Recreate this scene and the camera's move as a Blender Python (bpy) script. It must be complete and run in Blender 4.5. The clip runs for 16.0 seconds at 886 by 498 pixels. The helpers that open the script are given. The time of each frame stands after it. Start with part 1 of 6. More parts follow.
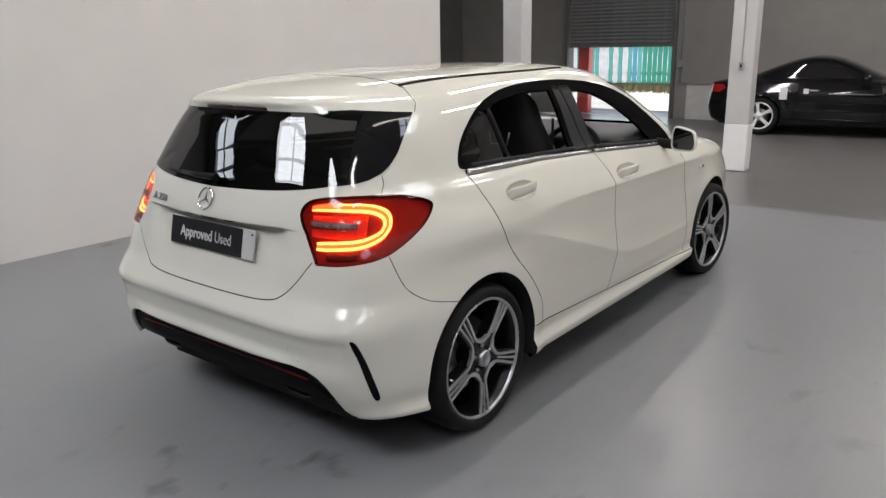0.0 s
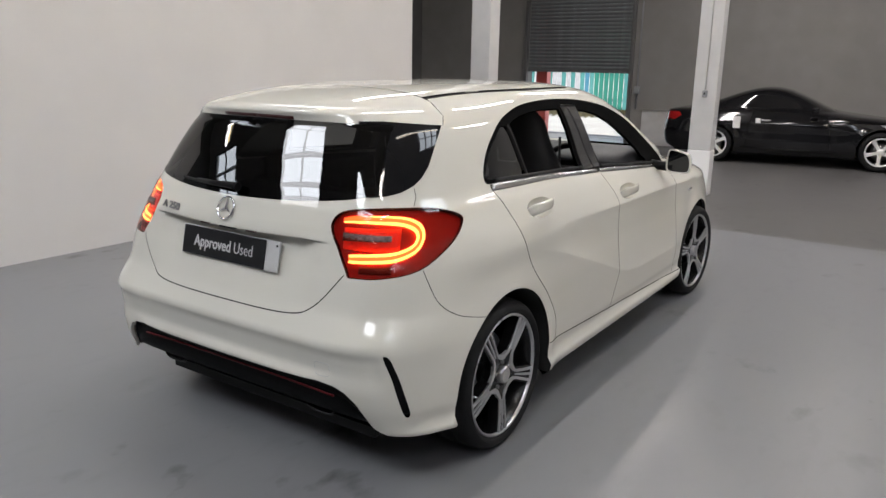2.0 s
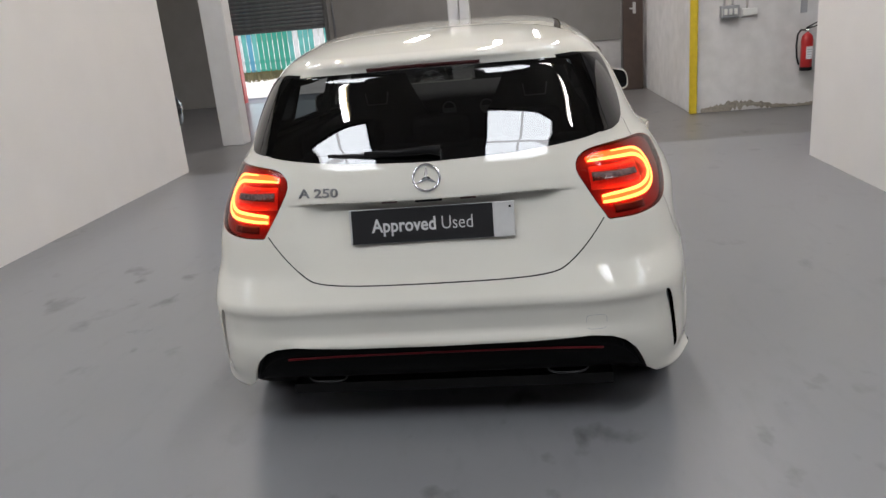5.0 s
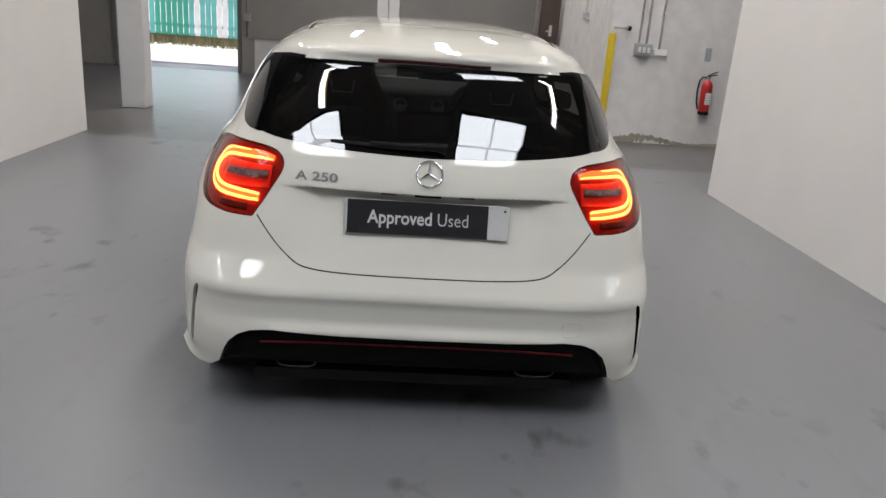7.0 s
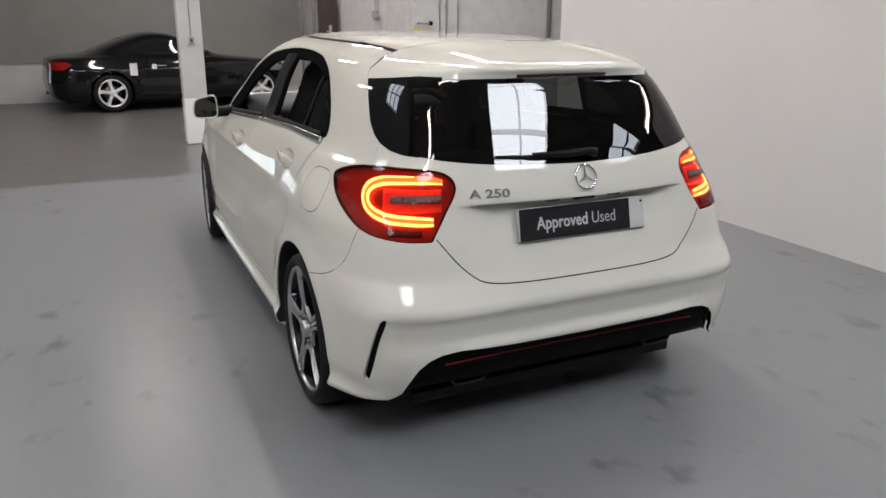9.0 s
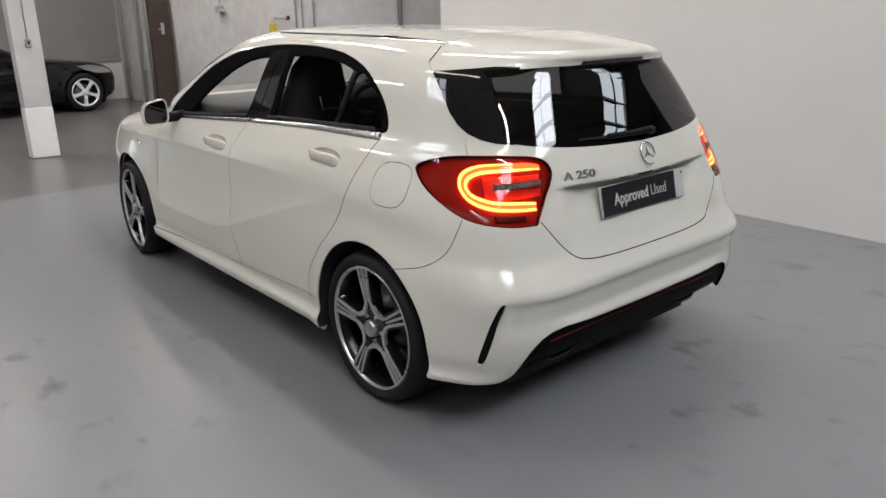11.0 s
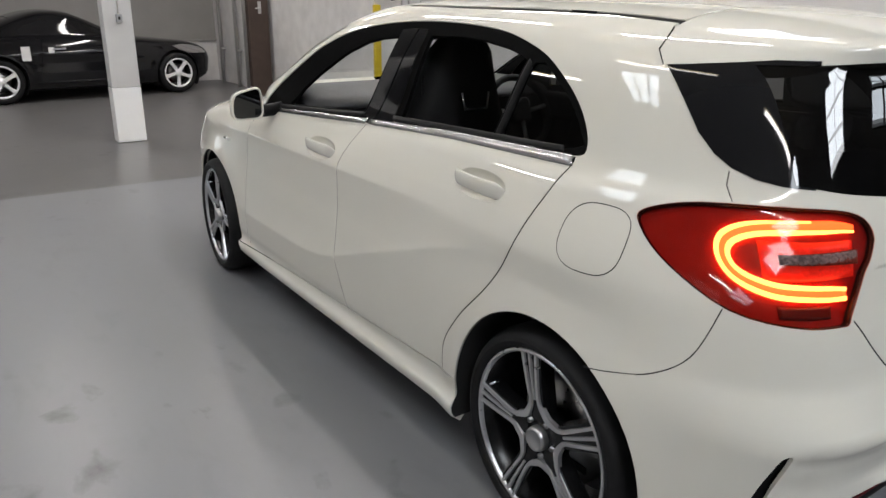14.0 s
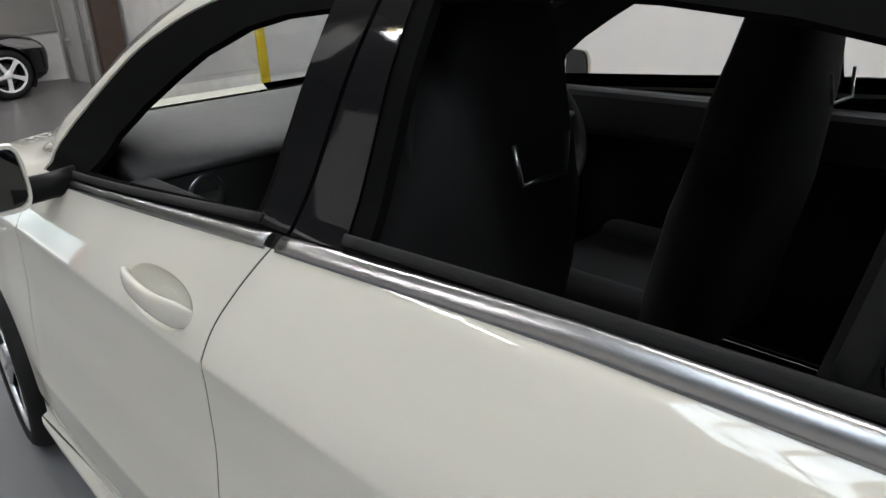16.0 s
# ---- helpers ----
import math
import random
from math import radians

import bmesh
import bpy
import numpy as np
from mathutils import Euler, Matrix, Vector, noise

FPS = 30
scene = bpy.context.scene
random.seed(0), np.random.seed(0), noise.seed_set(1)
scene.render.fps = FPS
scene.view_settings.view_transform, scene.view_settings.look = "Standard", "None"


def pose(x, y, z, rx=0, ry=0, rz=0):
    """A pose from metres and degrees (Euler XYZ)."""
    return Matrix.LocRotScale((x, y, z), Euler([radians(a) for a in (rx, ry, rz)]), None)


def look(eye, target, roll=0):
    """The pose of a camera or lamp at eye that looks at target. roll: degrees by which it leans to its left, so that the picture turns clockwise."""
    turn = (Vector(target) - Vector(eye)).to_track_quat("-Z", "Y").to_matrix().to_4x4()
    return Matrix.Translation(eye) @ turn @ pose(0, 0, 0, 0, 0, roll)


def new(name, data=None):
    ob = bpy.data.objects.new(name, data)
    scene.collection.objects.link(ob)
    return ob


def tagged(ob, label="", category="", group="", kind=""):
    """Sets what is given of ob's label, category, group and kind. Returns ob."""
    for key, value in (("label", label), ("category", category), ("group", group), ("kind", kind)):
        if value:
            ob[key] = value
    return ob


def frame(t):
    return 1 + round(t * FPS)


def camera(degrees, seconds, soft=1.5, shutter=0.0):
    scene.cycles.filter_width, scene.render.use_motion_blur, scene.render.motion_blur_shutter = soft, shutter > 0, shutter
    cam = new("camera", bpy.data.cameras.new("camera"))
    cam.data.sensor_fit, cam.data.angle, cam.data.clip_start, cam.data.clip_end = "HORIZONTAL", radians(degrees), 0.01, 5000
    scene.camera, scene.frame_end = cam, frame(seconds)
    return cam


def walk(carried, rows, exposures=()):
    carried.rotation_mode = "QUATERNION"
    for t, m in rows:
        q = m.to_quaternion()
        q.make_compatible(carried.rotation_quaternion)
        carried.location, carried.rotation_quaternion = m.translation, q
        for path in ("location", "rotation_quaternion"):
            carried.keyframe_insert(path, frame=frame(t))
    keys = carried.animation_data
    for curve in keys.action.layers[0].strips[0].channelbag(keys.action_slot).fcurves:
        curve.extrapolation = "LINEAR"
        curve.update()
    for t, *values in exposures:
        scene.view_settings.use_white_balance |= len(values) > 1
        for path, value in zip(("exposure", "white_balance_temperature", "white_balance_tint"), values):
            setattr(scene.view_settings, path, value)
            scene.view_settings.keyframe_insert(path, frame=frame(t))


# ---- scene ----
cam = camera(61.5, 16.0)
PATH = [
    (0, (2.52, -2.333, 1.567), (1.32, -0.822, 1.039), -1.0),
    (0.5, (2.536, -2.361, 1.557), (1.349, -0.835, 1.042), -1.6),
    (1, (2.529, -2.354, 1.55), (1.336, -0.837, 1.027), -1.3),
    (1.5, (2.477, -2.345, 1.547), (1.286, -0.83, 1.011), -0.5),
    (2, (2.246, -2.506, 1.541), (1.162, -0.894, 1.064), 1.1),
    (2.5, (1.936, -2.657, 1.538), (1.002, -0.956, 1.057), 0.2),
    (3, (1.538, -2.768, 1.528), (0.758, -1.002, 1.008), 2.0),
    (3.5, (1.088, -2.93, 1.528), (0.516, -1.092, 0.987), -0.1),
    (4, (0.715, -2.962, 1.491), (0.295, -1.095, 0.909), -3.0),
    (6.5, (0.055, -3.063, 1.507), (0.12, -1.16, 0.897), -0.0),
    (7, (-0.098, -3.05, 1.51), (0.029, -1.148, 0.906), 4.3),
    (7.5, (-0.47, -3.097, 1.519), (-0.159, -1.205, 0.951), 0.9),
    (8, (-0.871, -2.98, 1.504), (-0.365, -1.136, 0.918), 0.1),
    (8.5, (-1.221, -2.901, 1.52), (-0.566, -1.098, 0.953), 1.6),
    (9, (-1.558, -2.795, 1.529), (-0.748, -1.063, 0.941), 0.4),
    (11.5, (-2.497, -2.231, 1.529), (-1.234, -0.801, 0.927), -0.7),
    (12, (-2.497, -2.206, 1.516), (-1.263, -0.752, 0.914), -0.7),
    (12.5, (-2.427, -2.185, 1.521), (-1.215, -0.72, 0.902), -0.1),
    (13, (-2.328, -2.069, 1.492), (-1.194, -0.546, 0.864), 0.5),
    (13.5, (-2.226, -1.712, 1.484), (-1.15, -0.155, 0.838), 1.3),
    (14, (-2.096, -1.325, 1.461), (-1.025, 0.241, 0.828), 0.4),
    (14.5, (-1.95, -0.917, 1.476), (-0.895, 0.655, 0.831), -0.4),
    (15, (-1.749, -0.502, 1.431), (-0.622, 1.022, 0.792), -3.0),
    (15.5, (-1.505, -0.14, 1.403), (-0.284, 1.302, 0.748), -1.3),
    (16, (-1.244, 0.232, 1.382), (0.007, 1.62, 0.669), -3.1),
]
walk(cam, [(t, look(eye, target, roll)) for t, eye, target, roll in PATH], exposures=[(0, 0.63, 6420, 11.5), (9, 0.64, 6420, 11.5), (12, 0.71, 6420, 11.5), (13.5, 0.74, 6400, 11), (14.6, 0.56, 6320, 8), (15.2, 0.49, 6220, 7.5), (16, 0.67, 6150, 7.5)])

# world and light ---------------------------------------------------------
world = bpy.data.worlds.new("sky")
scene.world = world
world.use_nodes = True
wn = world.node_tree.nodes
sky = wn.new("ShaderNodeTexSky")
sky.sky_type, sky.sun_disc = "NISHITA", False
sky.sun_elevation, sky.sun_rotation = radians(70), radians(219)
world.node_tree.links.new(sky.outputs["Color"], wn["Background"].inputs["Color"])
wn["Background"].inputs["Strength"].default_value = 0.12
sun = new("sun", bpy.data.lights.new("sun", "SUN"))
sun.data.energy, sun.data.angle, sun.data.color = 5.0, radians(2), (1.0, 0.96, 0.9)
sun.matrix_world = look((-14, 6, 40), (-5, 17, 0))


def area(name, eye, target, sx, sy, watts, color):
    data = bpy.data.lights.new(name, "AREA")
    data.shape, data.size, data.size_y, data.energy, data.color = "RECTANGLE", sx, sy, watts, color
    ob = new(name, data)
    ob.matrix_world = look(eye, target)
    return ob


# x 0.35 row and the pair beyond y 8 are added fill, unseen
TUBES = [(-6.6, -2.25), (-2.3, -2.25), (3.2, -2.1), (6.8, -2.1), (-1.9, 1.4), (2.6, 1.4), (-3.9, 5.7), (2.6, 5.0), (0.35, 1.6), (0.35, 5.2), (-1.2, 8.8), (1.4, 9.4)]
CEIL = 5.2
# rooflights: middle across, half width, from and to along
ROOFLIGHTS = [(-7.4, 0.9, -5.5, -3.45), (-2.95, 0.9, -5.5, -3.45), (1.75, 0.9, -5.5, -3.45), (6.25, 0.9, -5.5, -3.45), (-4.0, 1.05, 1.7, 3.1), (3.6, 1.05, 1.6, 2.9)]
for wx, hw, y0, y1 in ROOFLIGHTS[1:3]:
    area("rooflight_lamp", (wx, (y0 + y1) / 2, CEIL - 0.03), (wx, (y0 + y1) / 2 + 0.001, 0), 2 * hw - 0.1, y1 - y0, 61, (0.97, 0.98, 1.0))
for tx, ty in TUBES:
    watts = (21 if abs(tx) < 4 else 14) if ty < 0 else (40 if tx == 0.35 else 5) if ty < 2 else (38 if tx == 0.35 else 36) if ty < 7 else (66 if tx < 0 else 36)
    area("tube_light", (tx, ty, CEIL - 0.44), (tx, ty + 0.001, 0), 0.16, 1.5 if ty < 0 else 2.4, watts, (1.0, 0.95, 0.945))
area("door_light", (-4.95, 14.3, 0.8), (-4.6, 8, 0.2), 2.2, 1.4, 10, (0.93, 0.97, 1.0))

# materials ---------------------------------------------------------------
def mat(name, color, rough=0.5, metal=0.0, vary=0.0, scale=8.0, bump=0.0, bscale=120.0, coat=0.0, spec=0.5, rvary=0.0, dark=None, emit=0.0):
    m = bpy.data.materials.new(name)
    m.use_nodes = True
    nt = m.node_tree
    p = nt.nodes["Principled BSDF"]
    p.inputs["Base Color"].default_value = (*color, 1)
    p.inputs["Roughness"].default_value, p.inputs["Metallic"].default_value = rough, metal
    p.inputs["Coat Weight"].default_value, p.inputs["Coat Roughness"].default_value = coat, 0.012
    p.inputs["Specular IOR Level"].default_value = spec
    if emit:
        p.inputs["Emission Color"].default_value, p.inputs["Emission Strength"].default_value = (*color, 1), emit
    co = nt.nodes.new("ShaderNodeTexCoord")
    if vary or rvary:
        big, small = nt.nodes.new("ShaderNodeTexNoise"), nt.nodes.new("ShaderNodeTexNoise")
        big.inputs["Scale"].default_value, small.inputs["Scale"].default_value = scale * 0.15, scale
        big.inputs["Detail"].default_value, small.inputs["Detail"].default_value = 4, 6
        add = nt.nodes.new("ShaderNodeMath")
        add.operation = "ADD"
        ramp = nt.nodes.new("ShaderNodeMapRange")
        ramp.inputs["From Min"].default_value, ramp.inputs["From Max"].default_value = 0.75, 1.25
        for n in (big, small):
            nt.links.new(co.outputs["Object"], n.inputs["Vector"])
        nt.links.new(big.outputs["Fac"], add.inputs[0])
        nt.links.new(small.outputs["Fac"], add.inputs[1])
        nt.links.new(add.outputs[0], ramp.inputs["Value"])
        if vary:
            mix = nt.nodes.new("ShaderNodeMix")
            mix.data_type = "RGBA"
            lo = dark or tuple(c * (1 - vary) for c in color)
            mix.inputs["A"].default_value, mix.inputs["B"].default_value = (*lo, 1), (*color, 1)
            nt.links.new(ramp.outputs["Result"], mix.inputs["Factor"])
            nt.links.new(mix.outputs["Result"], p.inputs["Base Color"])
        if rvary:
            rr = nt.nodes.new("ShaderNodeMapRange")
            rr.inputs["To Min"].default_value, rr.inputs["To Max"].default_value = max(0.02, rough - rvary), rough + rvary
            nt.links.new(ramp.outputs["Result"], rr.inputs["Value"])
            nt.links.new(rr.outputs["Result"], p.inputs["Roughness"])
    if bump:
        n, b = nt.nodes.new("ShaderNodeTexNoise"), nt.nodes.new("ShaderNodeBump")
        n.inputs["Scale"].default_value, n.inputs["Detail"].default_value = bscale, 4
        b.inputs["Strength"].default_value, b.inputs["Distance"].default_value = bump, 0.004
        nt.links.new(co.outputs["Object"], n.inputs["Vector"])
        nt.links.new(n.outputs["Fac"], b.inputs["Height"])
        nt.links.new(b.outputs["Normal"], p.inputs["Normal"])
    return m


def glass_mat(name, color, rough=0.0, mirror=0.068):
    """A thin pane: a clear or tinted film that also mirrors."""
    m = bpy.data.materials.new(name)
    m.use_nodes = True
    nt = m.node_tree
    nt.nodes.remove(nt.nodes["Principled BSDF"])
    out = nt.nodes["Material Output"]
    tr, gl, lw, mx = (nt.nodes.new(k) for k in ("ShaderNodeBsdfTransparent", "ShaderNodeBsdfGlossy", "ShaderNodeLayerWeight", "ShaderNodeMixShader"))
    pw, sc = nt.nodes.new("ShaderNodeMath"), nt.nodes.new("ShaderNodeMath")
    pw.operation, sc.operation = "POWER", "MULTIPLY_ADD"
    pw.inputs[1].default_value, sc.inputs[1].default_value, sc.inputs[2].default_value = 5.0, 0.92, mirror
    lw.inputs["Blend"].default_value = 0.5
    nt.links.new(lw.outputs["Facing"], pw.inputs[0])
    nt.links.new(pw.outputs[0], sc.inputs[0])
    tr.inputs["Color"].default_value = (*color, 1)
    gl.inputs["Roughness"].default_value = rough
    nt.links.new(sc.outputs[0], mx.inputs[0])
    nt.links.new(tr.outputs[0], mx.inputs[1])
    nt.links.new(gl.outputs[0], mx.inputs[2])
    nt.links.new(mx.outputs[0], out.inputs["Surface"])
    return m


M_PAINT = mat("white_paint", (0.635, 0.618, 0.553), 0.6, 0.0, coat=1.0, spec=0.0, vary=0.02, scale=3)
M_BLACKGLOSS = mat("gloss_black", (0.009, 0.009, 0.010), 0.04, spec=0.32)
M_SURROUND = mat("black_window_surround", (0.008, 0.008, 0.008), 0.38, vary=0.2, scale=40, spec=0.0)
M_BLACKTRIM = mat("satin_black", (0.008, 0.008, 0.0085), 0.45, vary=0.2, scale=40, spec=0.10)
M_RUBBER = mat("rubber", (0.013, 0.013, 0.0135), 0.62, spec=0.2, vary=0.35, scale=25, bump=0.15, bscale=300)
M_DARK = mat("underbody", (0.012, 0.012, 0.012), 0.8, vary=0.3)
M_CABIN = mat("cabin_trim", (0.007, 0.007, 0.008), 0.7, vary=0.3, scale=30, bump=0.15, bscale=400)
M_SEAT = mat("seat_fabric", (0.010, 0.010, 0.011), 0.8, vary=0.3, scale=120, bump=0.3, bscale=700)
M_CHROME = mat("chrome", (0.8, 0.8, 0.82), 0.1, 1.0)
M_ALU = mat("brushed_aluminium", (0.50, 0.50, 0.51), 0.28, 1.0)
M_STRIP = mat("dull_strip_metal", (0.33, 0.33, 0.335), 0.26, 1.0)
M_BADGE = mat("badge_metal", (0.30, 0.30, 0.31), 0.35, 1.0)
M_MACHINED = mat("machined_rim", (0.50, 0.50, 0.51), 0.32, 0.8, rvary=0.05, scale=40)
M_RIMBLACK = mat("rim_black", (0.006, 0.006, 0.0065), 0.25, spec=0.3)
M_DISC = mat("brake_disc", (0.3, 0.3, 0.3), 0.35, 1.0, rvary=0.1, scale=50)
M_CALIPER = mat("grey_caliper", (0.16, 0.16, 0.165), 0.4, 0.3)
M_MIRROR = mat("mirror", (0.06, 0.061, 0.063), 0.01, 1.0)
M_REARGLASS = glass_mat("tinted_glass", (0.10, 0.104, 0.104))
M_BRAKE3 = mat("dark_red_plastic", (0.05, 0.006, 0.006), 0.3)
M_SILVER = mat("silver_wheel", (0.82, 0.82, 0.83), 0.3, 0.25)
M_GLASS = glass_mat("clear_glass", (0.93, 0.95, 0.94))
M_LENS = glass_mat("red_lens", (0.95, 0.45, 0.36), 0.02, 0.035)
M_LAMPBACK = mat("lamp_housing", (0.26, 0.008, 0.008), 0.4, vary=0.15, scale=60)
M_LAMPINNER = mat("lamp_inner", (0.80, 0.05, 0.03), 0.35, vary=0.35, scale=120, emit=0.15)
M_LAMPDARK = mat("lamp_dark", (0.07, 0.006, 0.006), 0.4)
M_DARKPIPE = mat("dark_pipe", (0.022, 0.022, 0.022), 0.45, 0.6)
M_LAMPCLEAR = mat("lamp_clear", (0.22, 0.14, 0.13), 0.35, spec=0.08, vary=0.7, scale=150)
M_LAMPGLOW = mat("lamp_glow", (1.0, 0.15, 0.03), 0.4, emit=2.4)
M_LAMPHOT = mat("lamp_glow_bright", (1.0, 0.55, 0.13), 0.4, emit=4.0)
M_REDLINE = mat("red_stripe", (0.10, 0.004, 0.007), 0.5, spec=0.2)
M_PLATE = mat("plate_black", (0.012, 0.012, 0.013), 0.35, vary=0.1, scale=90)
M_PLATEGREY = mat("plate_grey", (0.50, 0.50, 0.49), 0.4, vary=0.06, scale=50)
M_LETTER = mat("letter_white", (0.50, 0.50, 0.50), 0.5)
M_WALL = mat("wall_paint", (0.72, 0.705, 0.69), 0.62, vary=0.05, scale=2.2, bump=0.06, bscale=60)
M_WALLOLD = mat("old_wall_paint", (0.66, 0.65, 0.64), 0.65, vary=0.18, scale=5, bump=0.25, bscale=35)
M_WALLGREY = mat("grey_wall_paint", (0.255, 0.245, 0.235), 0.6, vary=0.12, scale=3, bump=0.1, bscale=40)
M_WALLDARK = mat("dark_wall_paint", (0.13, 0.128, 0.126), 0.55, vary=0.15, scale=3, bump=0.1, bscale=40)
M_PEEL = mat("bare_plaster", (0.34, 0.31, 0.26), 0.9, vary=0.4, scale=30, bump=0.6, bscale=60)
M_PILLAR = mat("pillar_paint", (0.58, 0.58, 0.575), 0.5, vary=0.08, scale=6, bump=0.1, bscale=50)
M_PILLARLOW = mat("pillar_paint_fresh", (0.90, 0.90, 0.89), 0.45, vary=0.04, scale=6, bump=0.06, bscale=50)
M_YELLOW = mat("yellow_paint", (0.62, 0.46, 0.02), 0.5, vary=0.2, scale=14)
M_BROWN = mat("brown_board", (0.055, 0.035, 0.026), 0.5, vary=0.25, scale=9)
M_PIPE = mat("pipe_grey", (0.42, 0.42, 0.41), 0.45, vary=0.12, scale=20)
M_BOX = mat("box_grey", (0.33, 0.34, 0.35), 0.45, vary=0.12, scale=30)
M_WHITEPL = mat("white_plastic", (0.66, 0.66, 0.63), 0.4)
M_RED = mat("extinguisher_red", (0.42, 0.018, 0.02), 0.3, vary=0.1, scale=20)
M_SHUTTER = mat("shutter_steel", (0.20, 0.205, 0.21), 0.45, 0.3, vary=0.2, scale=14)
M_CEIL = mat("ceiling_sheet", (0.46, 0.45, 0.44), 0.8, vary=0.1, scale=3)
M_FENCE = [mat("fence_teal", (0.10, 0.36, 0.33), 0.5, vary=0.25, scale=6), mat("fence_pale", (0.62, 0.62, 0.62), 0.5, vary=0.2, scale=6), mat("fence_blue", (0.08, 0.28, 0.40), 0.5, vary=0.2, scale=6), mat("fence_green", (0.03, 0.28, 0.20), 0.5, vary=0.2, scale=6)]
M_REDPOST = mat("red_post_paint", (0.62, 0.09, 0.07), 0.5, vary=0.12, scale=9)
M_YARD = mat("yard_concrete", (0.52, 0.50, 0.47), 0.9, vary=0.25, scale=5, bump=0.4, bscale=40)
M_WEED = mat("dry_weeds", (0.20, 0.17, 0.08), 0.8, vary=0.4, scale=20)
M_TUBE = mat("tube_glow", (1.0, 0.95, 0.86), 0.5, emit=11.0)
M_TUBEWARM = mat("tube_glow_warm", (1.0, 0.80, 0.42), 0.5, emit=8.0)
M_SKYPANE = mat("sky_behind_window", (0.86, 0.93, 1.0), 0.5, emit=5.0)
# same sky, its glow set apart to strengthen reflections in the flank paint
M_SKYSIDE = mat("sky_behind_side_window", (0.86, 0.93, 1.0), 0.5, emit=6.3)
M_MULLION = mat("window_bar", (0.05, 0.05, 0.05), 0.5)
M_CARBLACK = mat("black_car_paint", (0.005, 0.005, 0.006), 0.08, spec=0.45)
M_CARGREY = mat("dark_silver_paint", (0.12, 0.125, 0.13), 0.25, 0.5, coat=1.0)
M_REDLENS = mat("red_lamp_plastic", (0.30, 0.01, 0.01), 0.15)
M_PAPER = mat("paper_white", (0.7, 0.7, 0.7), 0.6)


def floor_mat(name, color, dark, rough, stain):
    """Painted or bare concrete: tyre scuffs and blotches, uneven gloss."""
    m = mat(name, color, rough, vary=0.07, scale=1.2, rvary=0.015, bump=0.03, bscale=18, spec=0.26)
    nt = m.node_tree
    p = nt.nodes["Principled BSDF"]
    src = p.inputs["Base Color"].links[0].from_socket
    co = nt.nodes.new("ShaderNodeTexCoord")
    mp = nt.nodes.new("ShaderNodeMapping")
    mp.inputs["Scale"].default_value = (2.4, 0.9, 1)
    a, b = nt.nodes.new("ShaderNodeTexNoise"), nt.nodes.new("ShaderNodeTexNoise")
    a.inputs["Scale"].default_value, a.inputs["Detail"].default_value, a.inputs["Roughness"].default_value = 1.1, 8, 0.62
    b.inputs["Scale"].default_value, b.inputs["Detail"].default_value = 5.5, 6
    nt.links.new(co.outputs["Object"], mp.inputs["Vector"])
    nt.links.new(mp.outputs["Vector"], a.inputs["Vector"])
    nt.links.new(mp.outputs["Vector"], b.inputs["Vector"])
    mul = nt.nodes.new("ShaderNodeMath")
    mul.operation = "MULTIPLY"
    nt.links.new(a.outputs["Fac"], mul.inputs[0])
    nt.links.new(b.outputs["Fac"], mul.inputs[1])
    mr = nt.nodes.new("ShaderNodeMapRange")
    mr.inputs["From Min"].default_value, mr.inputs["From Max"].default_value = 0.28, 0.52
    mr.inputs["To Max"].default_value = stain
    nt.links.new(mul.outputs[0], mr.inputs["Value"])
    mix = nt.nodes.new("ShaderNodeMix")
    mix.data_type = "RGBA"
    mix.inputs["B"].default_value = (*dark, 1)
    nt.links.new(mr.outputs["Result"], mix.inputs["Factor"])
    nt.links.new(src, mix.inputs["A"])
    # sparse dark tyre scuffs
    c, d = nt.nodes.new("ShaderNodeTexNoise"), nt.nodes.new("ShaderNodeTexNoise")
    c.inputs["Scale"].default_value, c.inputs["Detail"].default_value, c.inputs["Distortion"].default_value = 3.4, 6, 0.15
    d.inputs["Scale"].default_value, d.inputs["Detail"].default_value = 0.55, 2
    mp2 = nt.nodes.new("ShaderNodeMapping")
    mp2.inputs["Rotation"].default_value = (0, 0, 0.5)
    mp2.inputs["Scale"].default_value = (1.3, 0.9, 1)
    nt.links.new(co.outputs["Object"], mp2.inputs["Vector"])
    nt.links.new(mp2.outputs["Vector"], c.inputs["Vector"])
    nt.links.new(co.outputs["Object"], d.inputs["Vector"])
    r1, r2, mm = nt.nodes.new("ShaderNodeMapRange"), nt.nodes.new("ShaderNodeMapRange"), nt.nodes.new("ShaderNodeMath")
    r1.inputs["From Min"].default_value, r1.inputs["From Max"].default_value = 0.60, 0.74
    r2.inputs["From Min"].default_value, r2.inputs["From Max"].default_value = 0.45, 0.62
    mm.operation = "MULTIPLY"
    nt.links.new(c.outputs["Fac"], r1.inputs["Value"])
    nt.links.new(d.outputs["Fac"], r2.inputs["Value"])
    nt.links.new(r1.outputs["Result"], mm.inputs[0])
    nt.links.new(r2.outputs["Result"], mm.inputs[1])
    mix2 = nt.nodes.new("ShaderNodeMix")
    mix2.data_type = "RGBA"
    mix2.inputs["B"].default_value = (*[v * 0.55 for v in dark], 1)
    nt.links.new(mm.outputs[0], mix2.inputs["Factor"])
    nt.links.new(mix.outputs["Result"], mix2.inputs["A"])
    nt.links.new(mix2.outputs["Result"], p.inputs["Base Color"])
    return m


M_FLOOR = floor_mat("grey_floor_paint", (0.188, 0.190, 0.198), (0.118, 0.119, 0.124), 0.34, 0.32)
M_FLOORFAR = floor_mat("bare_concrete", (0.125, 0.122, 0.12), (0.075, 0.073, 0.072), 0.30, 0.45)

